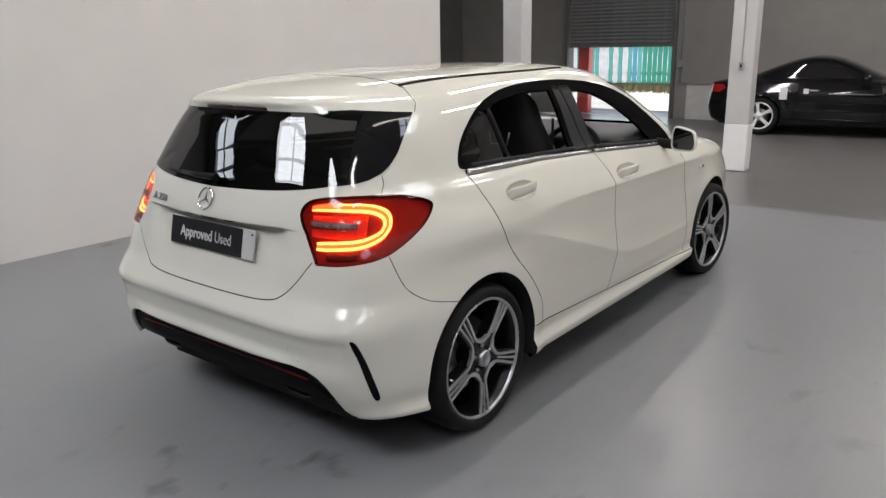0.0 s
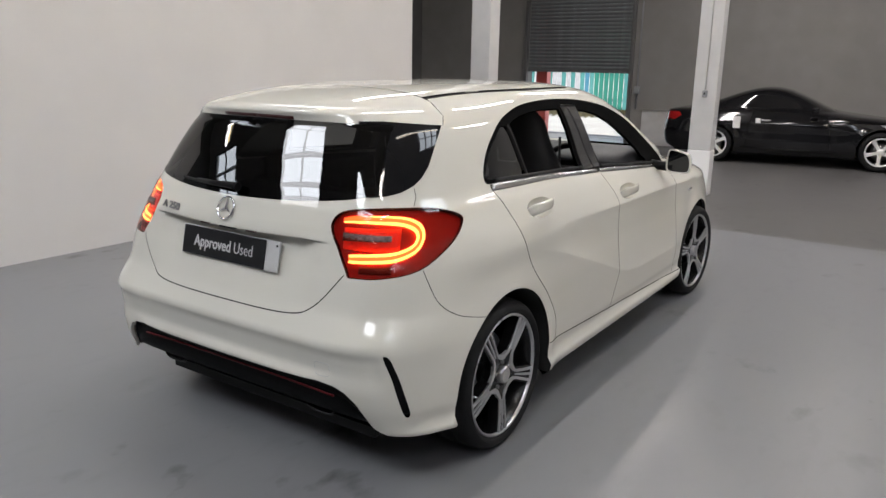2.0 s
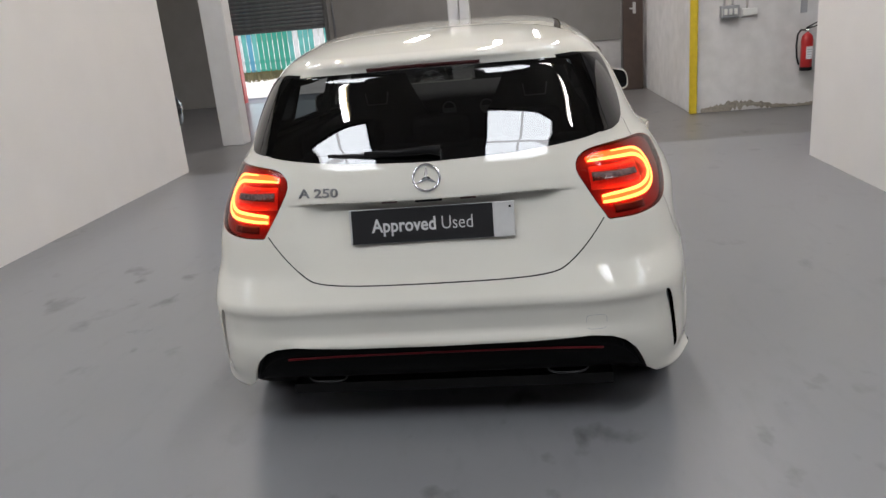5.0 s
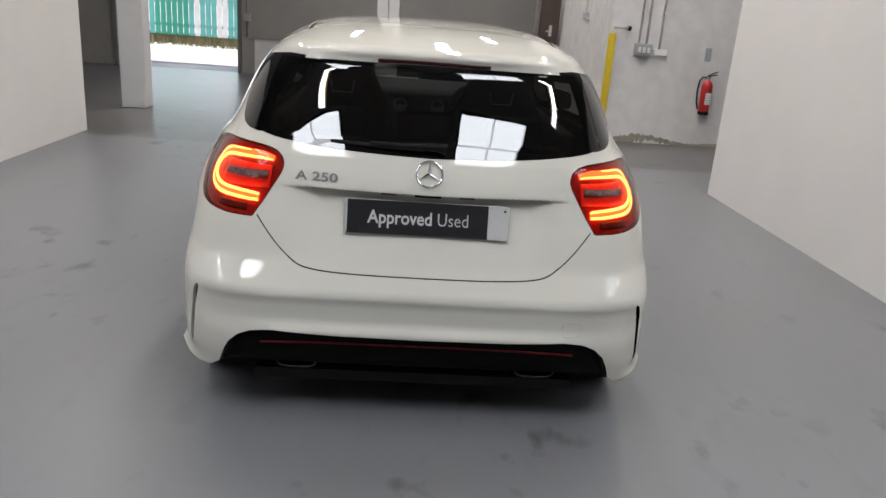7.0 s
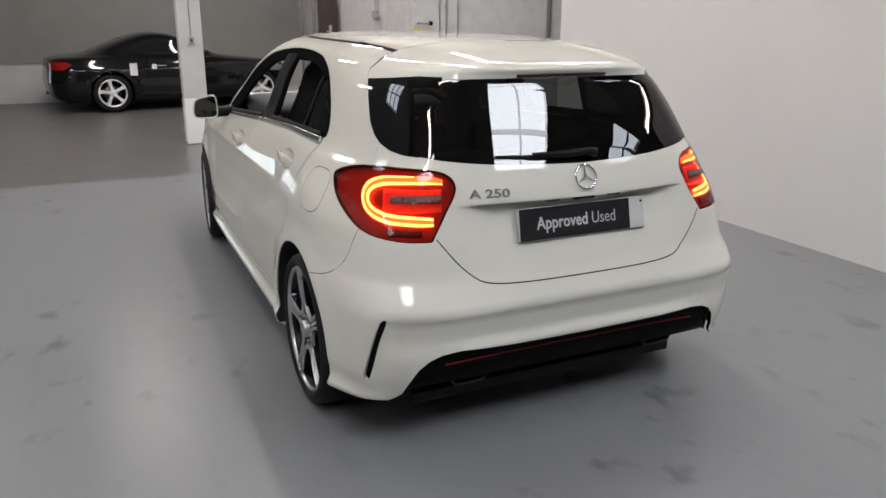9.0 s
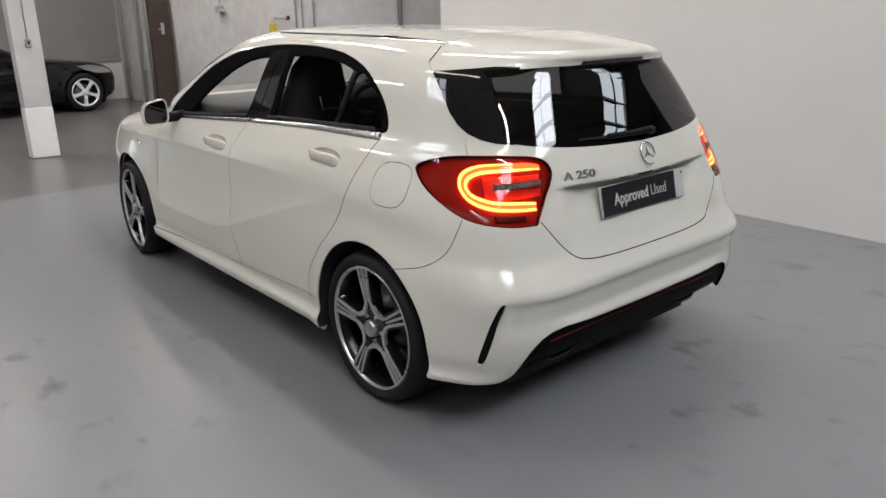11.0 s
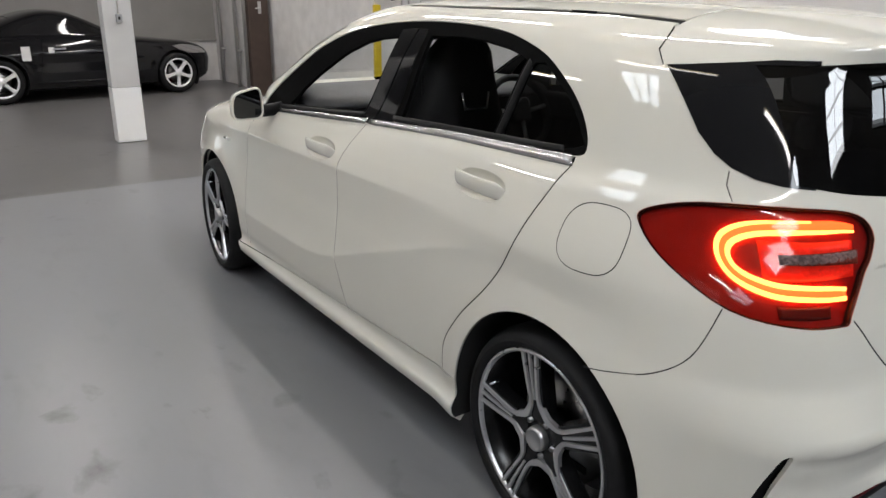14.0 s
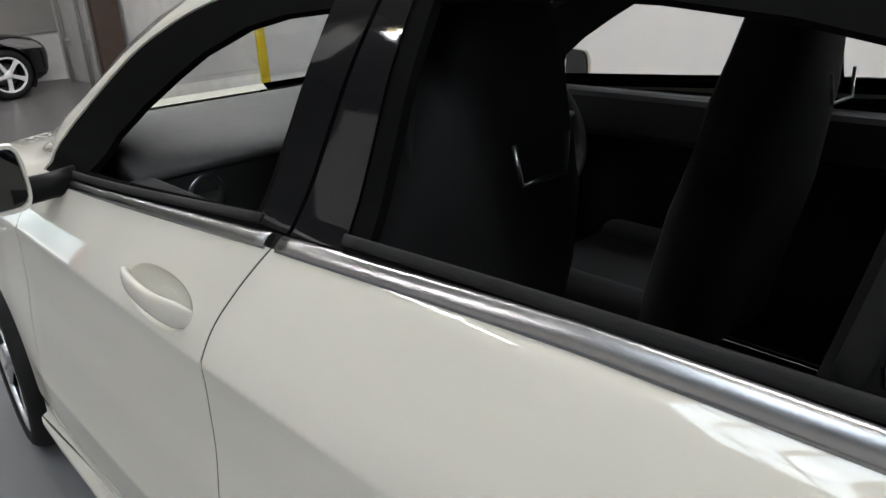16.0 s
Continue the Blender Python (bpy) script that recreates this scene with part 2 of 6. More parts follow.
# mesh helpers --------------------------------------------------------------
def link_mesh(name, me, material, parent=None, label=""):
    ob = new(name, me)
    if material and not me.materials:
        me.materials.append(material)
    if parent:
        ob.parent = parent
    if label:
        ob["label"] = label
    return ob


def part(name, bm, material, parent=None, label="", smooth=False):
    me = bpy.data.meshes.new(name)
    bm.normal_update()
    bm.to_mesh(me)
    bm.free()
    if smooth:
        for f in me.polygons:
            f.use_smooth = True
    return link_mesh(name, me, material, parent, label)


def thing(name, label, category, m=None, group="", kind=""):
    ob = new(name)
    if m:
        ob.matrix_world = m
    return tagged(ob, label, category, group, kind)


def add_box(bm, x0, x1, y0, y1, z0, z1, bevel=0.0, m=None, seg=2):
    r = bmesh.ops.create_cube(bm, size=1.0, matrix=pose((x0 + x1) / 2, (y0 + y1) / 2, (z0 + z1) / 2) @ Matrix.Diagonal((x1 - x0, y1 - y0, z1 - z0, 1)))
    vs = r["verts"]
    if bevel:
        es = list({e for v in vs for e in v.link_edges})
        out = bmesh.ops.bevel(bm, geom=es, offset=bevel, segments=seg, profile=0.5, affect="EDGES")
        vs = list({v for f in out["faces"] for v in f.verts} | {v for v in vs if v.is_valid})
    if m:
        bmesh.ops.transform(bm, matrix=m, verts=vs)
    return vs


def box(name, x0, x1, y0, y1, z0, z1, material, parent=None, label="", bevel=0.0, m=None):
    bm = bmesh.new()
    add_box(bm, x0, x1, y0, y1, z0, z1, bevel, m)
    return part(name, bm, material, parent, label)


def add_tube(bm, pts, r, n=10, closed=False, caps=True):
    """A pipe along points; r: one radius or one for each point."""
    pts = [Vector(p) for p in pts]
    rs = r if hasattr(r, "__len__") else [r] * len(pts)
    rings = []
    up = None
    for i, p in enumerate(pts):
        a = pts[i - 1] if i or closed else p
        b = pts[(i + 1) % len(pts)] if i < len(pts) - 1 or closed else p
        d = (b - a).normalized()
        if up is None:
            up = Vector((0, 0, 1)) if abs(d.z) < 0.9 else Vector((1, 0, 0))
        s = d.cross(up).normalized()
        up = s.cross(d).normalized()
        rings.append([bm.verts.new(p + rs[i] * (math.cos(2 * math.pi * k / n) * s + math.sin(2 * math.pi * k / n) * up)) for k in range(n)])
    last = len(rings) if closed else len(rings) - 1
    for i in range(last):
        a, b = rings[i], rings[(i + 1) % len(rings)]
        for k in range(n):
            f = bm.faces.new((a[k], a[(k + 1) % n], b[(k + 1) % n], b[k]))
            f.smooth = True
    if caps and not closed:
        bm.faces.new(rings[0][::-1])
        bm.faces.new(rings[-1])


def tube(name, pts, r, material, parent=None, label="", n=10, closed=False):
    bm = bmesh.new()
    add_tube(bm, pts, r, n, closed)
    bmesh.ops.recalc_face_normals(bm, faces=bm.faces)
    return part(name, bm, material, parent, label)


def lathe(name, profile, material, parent=None, label="", n=64, m=None):
    """Turns (radius, along x) round the x axis."""
    bm = bmesh.new()
    rings = []
    for r, x in profile:
        rings.append([bm.verts.new((x, r * math.cos(2 * math.pi * k / n), r * math.sin(2 * math.pi * k / n))) for k in range(n)])
    for a, b in zip(rings, rings[1:]):
        for k in range(n):
            f = bm.faces.new((a[k], a[(k + 1) % n], b[(k + 1) % n], b[k]))
            f.smooth = True
    bmesh.ops.remove_doubles(bm, verts=bm.verts, dist=1e-5)
    bmesh.ops.recalc_face_normals(bm, faces=bm.faces)
    if m:
        bmesh.ops.transform(bm, matrix=m, verts=bm.verts)
    return part(name, bm, material, parent, label)


def text_mesh(name, words, size, material, parent, m, label="", depth=0.001, offset=0.0):
    cu = bpy.data.curves.new(name, "FONT")
    cu.body, cu.size, cu.extrude, cu.offset = words, size, depth, offset
    cu.align_x, cu.align_y = "LEFT", "CENTER"
    cu.resolution_u = 3
    ob = new(name, cu)
    me = bpy.data.meshes.new_from_object(ob.evaluated_get(bpy.context.evaluated_depsgraph_get()))
    bpy.data.objects.remove(ob)
    me.materials.clear()
    ob = link_mesh(name, me, material, parent, label)
    ob.matrix_basis = m
    return ob

# the building --------------------------------------------------------------
YFAR = 13.1
H = CEIL


def structure(name, label, category, bm, material):
    return tagged(part(name, bm, material), label, category, kind="structure")


def slab(name, label, category, boxes, material):
    bm = bmesh.new()
    for b in boxes:
        add_box(bm, *b)
    return structure(name, label, category, bm, material)


slab("floor", "grey painted concrete floor with scuffs and stains", "floor", [(-9, 10, -8.2, 5.1, -0.15, 0)], M_FLOOR)
slab("floor_far", "bare polished concrete floor of the rear hall", "floor", [(-9, 10, 5.1, YFAR + 0.2, -0.15, -0.003)], M_FLOORFAR)
slab("wall_west", "smooth white painted partition wall", "wall", [(-3.70, -3.56, -1.3, 5.34, 0, 2.5)], M_WALL)
slab("wall_east", "smooth white painted partition wall", "wall", [(2.93, 3.07, -1.3, 3.97, 0, 2.5)], M_WALL)
slab("wall_right_back", "old white painted wall with peeling base", "wall", [(2.56, 10.0, 7.0, 7.23, 0, H), (2.56, 2.74, 7.23, YFAR, 0, H)], M_WALLOLD)
DX0, DX1, DZ = -5.99, -3.57, 3.0
slab("wall_north", "dull grey painted wall of the rear hall", "wall", [(DX1, 2.56, YFAR, YFAR + 0.2, 0, H), (-9, DX0, YFAR, YFAR + 0.2, 0, H), (DX0, DX1, YFAR, YFAR + 0.2, DZ, H)], M_WALLGREY)
slab("wall_outer_west", "dark outer wall round the hall", "wall", [(-9.2, -9.0, -8.2, YFAR + 0.2, 0, H)], M_WALLDARK)
# added unseen wall, coloured dark so the car glass mirrors a dim hall
slab("wall_outer_east", "dark outer wall round the hall", "wall", [(10.0, 10.2, -8.2, 7.23, 0, H)], M_WALLDARK)
xs_ = sorted({-9.2, 10.2} | {w + e for w, hw, _, _ in ROOFLIGHTS for e in (-hw, hw)})
ys_ = sorted({-8.4, YFAR + 0.2} | {y for r in ROOFLIGHTS for y in r[2:]})
deck = []
for xa, xb in zip(xs_, xs_[1:]):
    for ya, yb in zip(ys_, ys_[1:]):
        if not any(abs((xa + xb) / 2 - w) < hw and y0 < (ya + yb) / 2 < y1 for w, hw, y0, y1 in ROOFLIGHTS):
            deck.append((xa, xb, ya, yb, H, H + 0.15))
slab("ceiling", "grey sheeted ceiling with rooflights", "ceiling", deck, M_CEIL)
# unseen wall added to close the hall, coloured dark all over
slab("wall_south", "dark wall behind the camera, out of view", "wall", [(-9.0, 10.0, -8.2, -8.0, 0, H)], M_WALLDARK)
for k, (wx, hw, y0, y1) in enumerate(ROOFLIGHTS):
    w = thing("window_%d" % (k + 1), "barred rooflight with bright sky above", "rooflight", kind="structure")
    for j in range(4):
        y = y0 + (y1 - y0) * j / 3
        box("window_bar", wx - hw, wx + hw, y - 0.025, y + 0.025, H + 0.0, H + 0.06, M_MULLION, w)
    for x in (wx - hw + 0.02, wx, wx + hw - 0.02):
        box("window_bar", x - 0.02, x + 0.02, y0, y1, H - 0.01, H + 0.05, M_MULLION, w)
    tagged(box("backdrop", wx - hw, wx + hw, y0, y1, H + 0.155, H + 0.165, M_SKYPANE if y1 < 0 else M_SKYSIDE), "bright sky over a rooflight", "sky", kind="structure")
for tx, ty in TUBES:
    t = thing("fluorescent_light", "white fluorescent batten light under the ceiling, out of view", "ceiling light", group="fluorescent lights")
    half = 0.75 if ty < 0 else 1.2
    box("housing", tx - 0.08, tx + 0.08, ty - half - 0.03, ty + half + 0.03, H - 0.34, H - 0.26, M_WHITEPL, t, bevel=0.008)
    for dx, glow in ((-0.045, M_TUBE), (0.045, M_TUBEWARM)):
        tube("tube", [(tx + dx, ty - half, H - 0.37), (tx + dx, ty + half, H - 0.37)], 0.019, glow, t)
    for dy in (-0.5, 0.5):
        tube("hanger", [(tx, ty + dy, H - 0.27), (tx, ty + dy, H)], 0.006, M_PIPE, t, n=6)

# columns
def column(name, x0, x1, y0, y1, low):
    c = thing(name, "square steel column painted white, brighter at its foot" if low else "square steel column painted white", "column", kind="structure")
    box("shaft", x0, x1, y0, y1, low, H, M_PILLAR, c, bevel=0.01)
    if low:
        box("foot", x0 - 0.003, x1 + 0.003, y0 - 0.003, y1 + 0.003, 0, low, M_PILLARLOW, c, bevel=0.01)
    return c


column("column_1", -0.505, -0.22, 7.12, 7.31, 0.57)
column("column_2", -3.85, -3.53, 7.2, 7.48, 0.0)

# shutter over the yard door
SH = 1.46
sh = thing("roller_shutter", "dark grey slatted roller shutter, half open", "roller shutter")
z = SH
k = 0
bm0 = bmesh.new()
n = 8
prof = [(0.0, 0.0), (0.012, 0.012), (0.02, 0.035), (0.012, 0.062), (0.0, 0.075)]
va = [bm0.verts.new((DX0, YFAR + 0.03 - a, b)) for a, b in prof]
vb = [bm0.verts.new((DX1, YFAR + 0.03 - a, b)) for a, b in prof]
for i in range(len(prof) - 1):
    bm0.faces.new((va[i], vb[i], vb[i + 1], va[i + 1]))
slat = part("slat", bm0, M_SHUTTER, sh)
slat.location.z = SH + 0.06
while z < DZ:
    if k:
        s = new("slat", slat.data)
        s.parent, s.location.z = sh, z + 0.06
    z += 0.076
    k += 1
box("bottom_rail", DX0, DX1, YFAR, YFAR + 0.05, SH, SH + 0.06, M_SHUTTER, sh, bevel=0.006)
for x in (DX0 - 0.07, DX1):
    box("guide_rail", x, x + 0.07, YFAR - 0.09, YFAR - 0.003, 0, DZ, M_WALLDARK, sh, "dark steel guide rail")

# yard behind the door ------------------------------------------------------
slab("ground", "pale sunlit concrete yard", "ground", [(-60, 60, YFAR + 0.2, 120, -0.2, -0.012)], M_YARD)
fence = thing("fence", "tall fence of upright corrugated sheets, teal and pale", "fence")
FY = 21.5
prng = random.Random(4)
x = -16.0
while x < -2.0:
    w = 0.15
    tone = prng.random()
    m_ = M_FENCE[3] if -8.0 < x < -7.0 else M_FENCE[0] if tone < 0.42 else M_FENCE[2] if tone < 0.52 else M_FENCE[1]
    bm = bmesh.new()
    add_box(bm, x, x + w, FY, FY + 0.03, 0.25, 3.1 + prng.uniform(-0.02, 0.02), 0.008)
    part("board", bm, m_, fence)
    x += w + 0.022
for z0 in (0.5, 1.7, 2.8):
    box("rail", -16, -2, FY + 0.035, FY + 0.09, z0, z0 + 0.1, M_FENCE[1], fence)
box("base", -16, -2, FY + 0.1, FY + 0.3, -0.012, 0.3, M_WEED, fence, "dark base behind weeds")
bm = bmesh.new()
for i in range(900):
    px, py, hgt = prng.uniform(-16, -2), FY - prng.uniform(0.05, 1.1), prng.uniform(0.05, 0.4)
    a = prng.uniform(0, 6.28)
    dx, dy = 0.02 * math.cos(a), 0.02 * math.sin(a)
    v = [bm.verts.new(p) for p in ((px - dx, py - dy, -0.012), (px + dx, py + dy, -0.012), (px + 3 * dy, py + 3 * dx, hgt))]
    bm.faces.new(v)
tagged(part("weeds", bm, M_WEED), "dry weeds along the foot of the fence", "weeds", kind="stuff")
tagged(box("gate_post", DX0 - 0.02, DX0 + 0.26, YFAR + 0.45, YFAR + 0.65, -0.012, 3.0, M_REDPOST, bevel=0.01), "red painted steel post outside the door", "post")

# fittings on the walls -------------------------------------------------------
tagged(box("corner_guard", 2.53, 2.625, 6.945, 6.997, 0, 1.41, M_YELLOW, bevel=0.012), "yellow painted corner guard post at the wall corner", "corner guard")
bl = tagged(box("door_leaf", 2.17, 2.50, 10.25, 10.37, 0, 1.88, M_BROWN, bevel=0.01), "tall dark brown door leaf standing open by the wall", "door leaf")


def switch_gear(x, z):
    s = thing("isolator_switch", "grey metal isolator switch box on the wall", "switch box")
    box("case", x - 0.11, x + 0.11, 6.90, 6.998, z - 0.08, z + 0.07, M_BOX, s, bevel=0.01)
    for dx in (-0.06, 0.0, 0.06):
        box("switch", x + dx - 0.018, x + dx + 0.018, 6.88, 6.905, z - 0.04, z + 0.03, M_WHITEPL, s, bevel=0.005)


switch_gear(3.0, 1.235)
tagged(box("socket_box", 3.155, 3.335, 6.95, 6.998, 1.165, 1.25, M_WHITEPL, bevel=0.008), "white plastic double socket on the wall", "socket")
for i, x in enumerate((2.94, 3.04, 3.22)):
    c = thing("conduit", "white painted conduit running down the wall", "conduit", group="wall conduits")
    tube("pipe", [(x, 6.975, 1.30 if i < 2 else 1.25), (x, 6.975, H)], 0.013, M_WALLOLD, c)
    for z in (1.7, 2.4, 3.2):
        box("clip", x - 0.022, x + 0.022, 6.96, 6.998, z, z + 0.02, M_WALLOLD, c)
t = thing("pipe_run", "white painted pipe with a black end cap", "pipe")
tube("pipe", [(2.58, 6.93, 1.485), (2.77, 6.93, 1.485)], 0.016, M_PIPE, t)
tube("end_cap", [(2.76, 6.93, 1.485), (2.80, 6.93, 1.485)], 0.03, M_BLACKTRIM, t)


def extinguisher(x, y, z):
    e = thing("fire_extinguisher", "red fire extinguisher with black hose hung on the wall", "fire extinguisher", pose(x, y, z))
    up = pose(0, 0, 0, 0, -90, 0)
    lathe("cylinder", [(0.0, 0.0), (0.06, 0.0), (0.07, 0.012), (0.07, 0.36), (0.062, 0.40), (0.04, 0.43), (0.022, 0.44), (0.0, 0.44)], M_RED, e, n=32, m=up)
    lathe("base_ring", [(0.0, -0.012), (0.072, -0.012), (0.072, 0.03), (0.0705, 0.03)], M_BLACKTRIM, e, n=32, m=up)
    lathe("valve", [(0.0, 0.44), (0.022, 0.44), (0.022, 0.49), (0.0, 0.49)], M_CHROME, e, n=16, m=up)
    for a, b in ((0.49, 0.52), (0.50, 0.56)):
        tube("lever", [(-0.02, 0, a), (0.11, 0, b)], 0.008, M_BLACKTRIM, e, n=6)
    tube("hose", [(-0.015, 0, 0.475), (-0.08, 0, 0.48), (-0.115, 0, 0.43), (-0.125, 0, 0.3), (-0.115, 0, 0.16), (-0.085, 0.0, 0.06)], 0.011, M_RUBBER, e, "black rubber hose")
    box("label", -0.03, 0.045, -0.0735, -0.069, 0.13, 0.28, M_PAPER, e, "pale instruction label with unreadable print", bevel=0.002)
    for k in range(4):
        box("print_line", -0.02, 0.035, -0.0745, -0.0735, 0.15 + 0.03 * k, 0.158 + 0.03 * k, M_BOX, e)
    box("wall_bracket", -0.03, 0.03, 0.06, 0.085, 0.3, 0.36, M_BOX, e)


extinguisher(3.93, 6.91, 0.46)
tagged(box("notice_plate", 3.86, 3.94, 6.985, 6.998, 1.14, 1.31, M_BOX, bevel=0.002), "small grey notice plate on the wall", "notice")
bm = bmesh.new()
prng = random.Random(9)
rows = []
for k in range(76):
    x = 2.68 + 1.9 * k / 75
    u = (x - 2.68) / 1.9
    body_ = 0.035 + 0.075 * math.exp(-(((u - 0.30) / 0.2) ** 2)) + 0.02 * math.sin(9 * u)
    top = max(0.012, body_ * (0.75 + 0.5 * prng.random()))
    low = 0.0 if prng.random() < 0.3 else max(0.0, (top - 0.045) * (0.6 + 0.4 * prng.random()) * (0.2 < u < 0.55))
    rows.append([bm.verts.new((x, yy, z)) for yy, z in ((6.9985, low), (6.993, low), (6.993, top), (6.9985, top + 0.004))])
for a, b in zip(rows, rows[1:]):
    for i in range(3):
        bm.faces.new((a[i], b[i], b[i + 1], a[i + 1]))
bmesh.ops.recalc_face_normals(bm, faces=bm.faces)
tagged(part("peeling_plaster", bm, M_PEEL), "bare crumbling plaster where paint has peeled", "plaster", kind="structure")
box("handle_plate", 2.33, 2.38, 10.238, 10.25, 1.25, 1.43, M_PIPE, bl, "dull metal handle plate", bevel=0.003)
tube("handle", [(2.355, 10.24, 1.33), (2.355, 10.20, 1.33), (2.27, 10.20, 1.33)], 0.009, M_PIPE, bl)
tagged(tube("dark_pipe", [(4.68, 6.93, 1.18), (4.68, 6.93, H)], 0.035, M_BOX), "dark grey pipe running up the wall", "pipe")
for y, r in ((11.25, 0.045), (11.75, 0.03), (12.6, 0.03)):
    p = thing("wall_pipe", "pale painted pipe running up the side wall", "pipe", group="side wall pipes")
    tube("pipe", [(2.48, y, 0), (2.48, y, H)], r, M_PIPE, p)
    for z in (0.6, 2.2, 3.8):
        box("clip", 2.47, 2.558, y - 0.05, y + 0.05, z, z + 0.03, M_PIPE, p)
t = thing("pipe_bend", "grey pipe with an elbow on the side wall", "pipe")
tube("pipe", [(2.52, 8.4, H), (2.52, 8.4, 1.64), (2.51, 8.38, 1.60), (2.51, 8.22, 1.58)], 0.018, M_PIPE, t)
box("bracket", 2.50, 2.558, 8.35, 8.52, 1.56, 1.66, M_BOX, t, bevel=0.005)
# pale lower band and ledge along the far wall
slab("dado", "paler painted lower band of the far wall", "wall band", [(DX1 + 0.33, 2.558, YFAR - 0.012, YFAR - 0.002, 0, 0.71)], M_WALLOLD)
slab("trim", "thin ledge along the far wall", "trim", [(DX1 + 0.28, 2.558, YFAR - 0.04, YFAR - 0.002, 0.712, 0.745)], M_WALLGREY)
c = thing("conduit", "dark conduit running down beside the shutter", "conduit", group="wall conduits")
tube("pipe", [(-3.38, YFAR - 0.03, 0.745), (-3.38, YFAR - 0.03, H)], 0.016, M_BOX, c)
box("junction_box", -3.44, -3.32, YFAR - 0.07, YFAR - 0.005, 1.05, 1.2, M_BOX, c, bevel=0.006)
s = thing("column_switch", "small grey switch box on the column", "switch box")
box("case", -0.385, -0.325, 7.085, 7.118, 1.23, 1.31, M_BOX, s, bevel=0.006)
box("rocker", -0.365, -0.345, 7.078, 7.086, 1.255, 1.285, M_BLACKTRIM, s, bevel=0.003)
tube("cable", [(-0.355, 7.11, 1.31), (-0.355, 7.11, H)], 0.006, M_WHITEPL, s, n=6)

# car bodies: a stack of horizontal sections, cut into panels ---------------
from mathutils.geometry import delaunay_2d_cdt


def pchip(x, y):
    """Smooth curve through points that does not overshoot."""
    x, y = np.asarray(x, float), np.asarray(y, float)
    h, d = np.diff(x), np.diff(y) / np.diff(x)
    s = np.zeros_like(y)
    s[0], s[-1] = d[0], d[-1]
    for i in range(1, len(x) - 1):
        if d[i - 1] * d[i] > 0:
            a, b = 2 * h[i] + h[i - 1], h[i] + 2 * h[i - 1]
            s[i] = (a + b) / (a / d[i - 1] + b / d[i])

    def f(t):
        t = np.clip(np.asarray(t, float), x[0], x[-1])
        i = np.clip(np.searchsorted(x, t, side="right") - 1, 0, len(x) - 2)
        u = (t - x[i]) / h[i]
        return (1 + 2 * u) * (1 - u) ** 2 * y[i] + u * (1 - u) ** 2 * h[i] * s[i] + u * u * (3 - 2 * u) * y[i + 1] + u * u * (u - 1) * h[i] * s[i + 1]

    return f


def step01(t, a, b):
    u = np.clip((np.asarray(t, float) - a) / (b - a), 0, 1)
    return u * u * (3 - 2 * u)


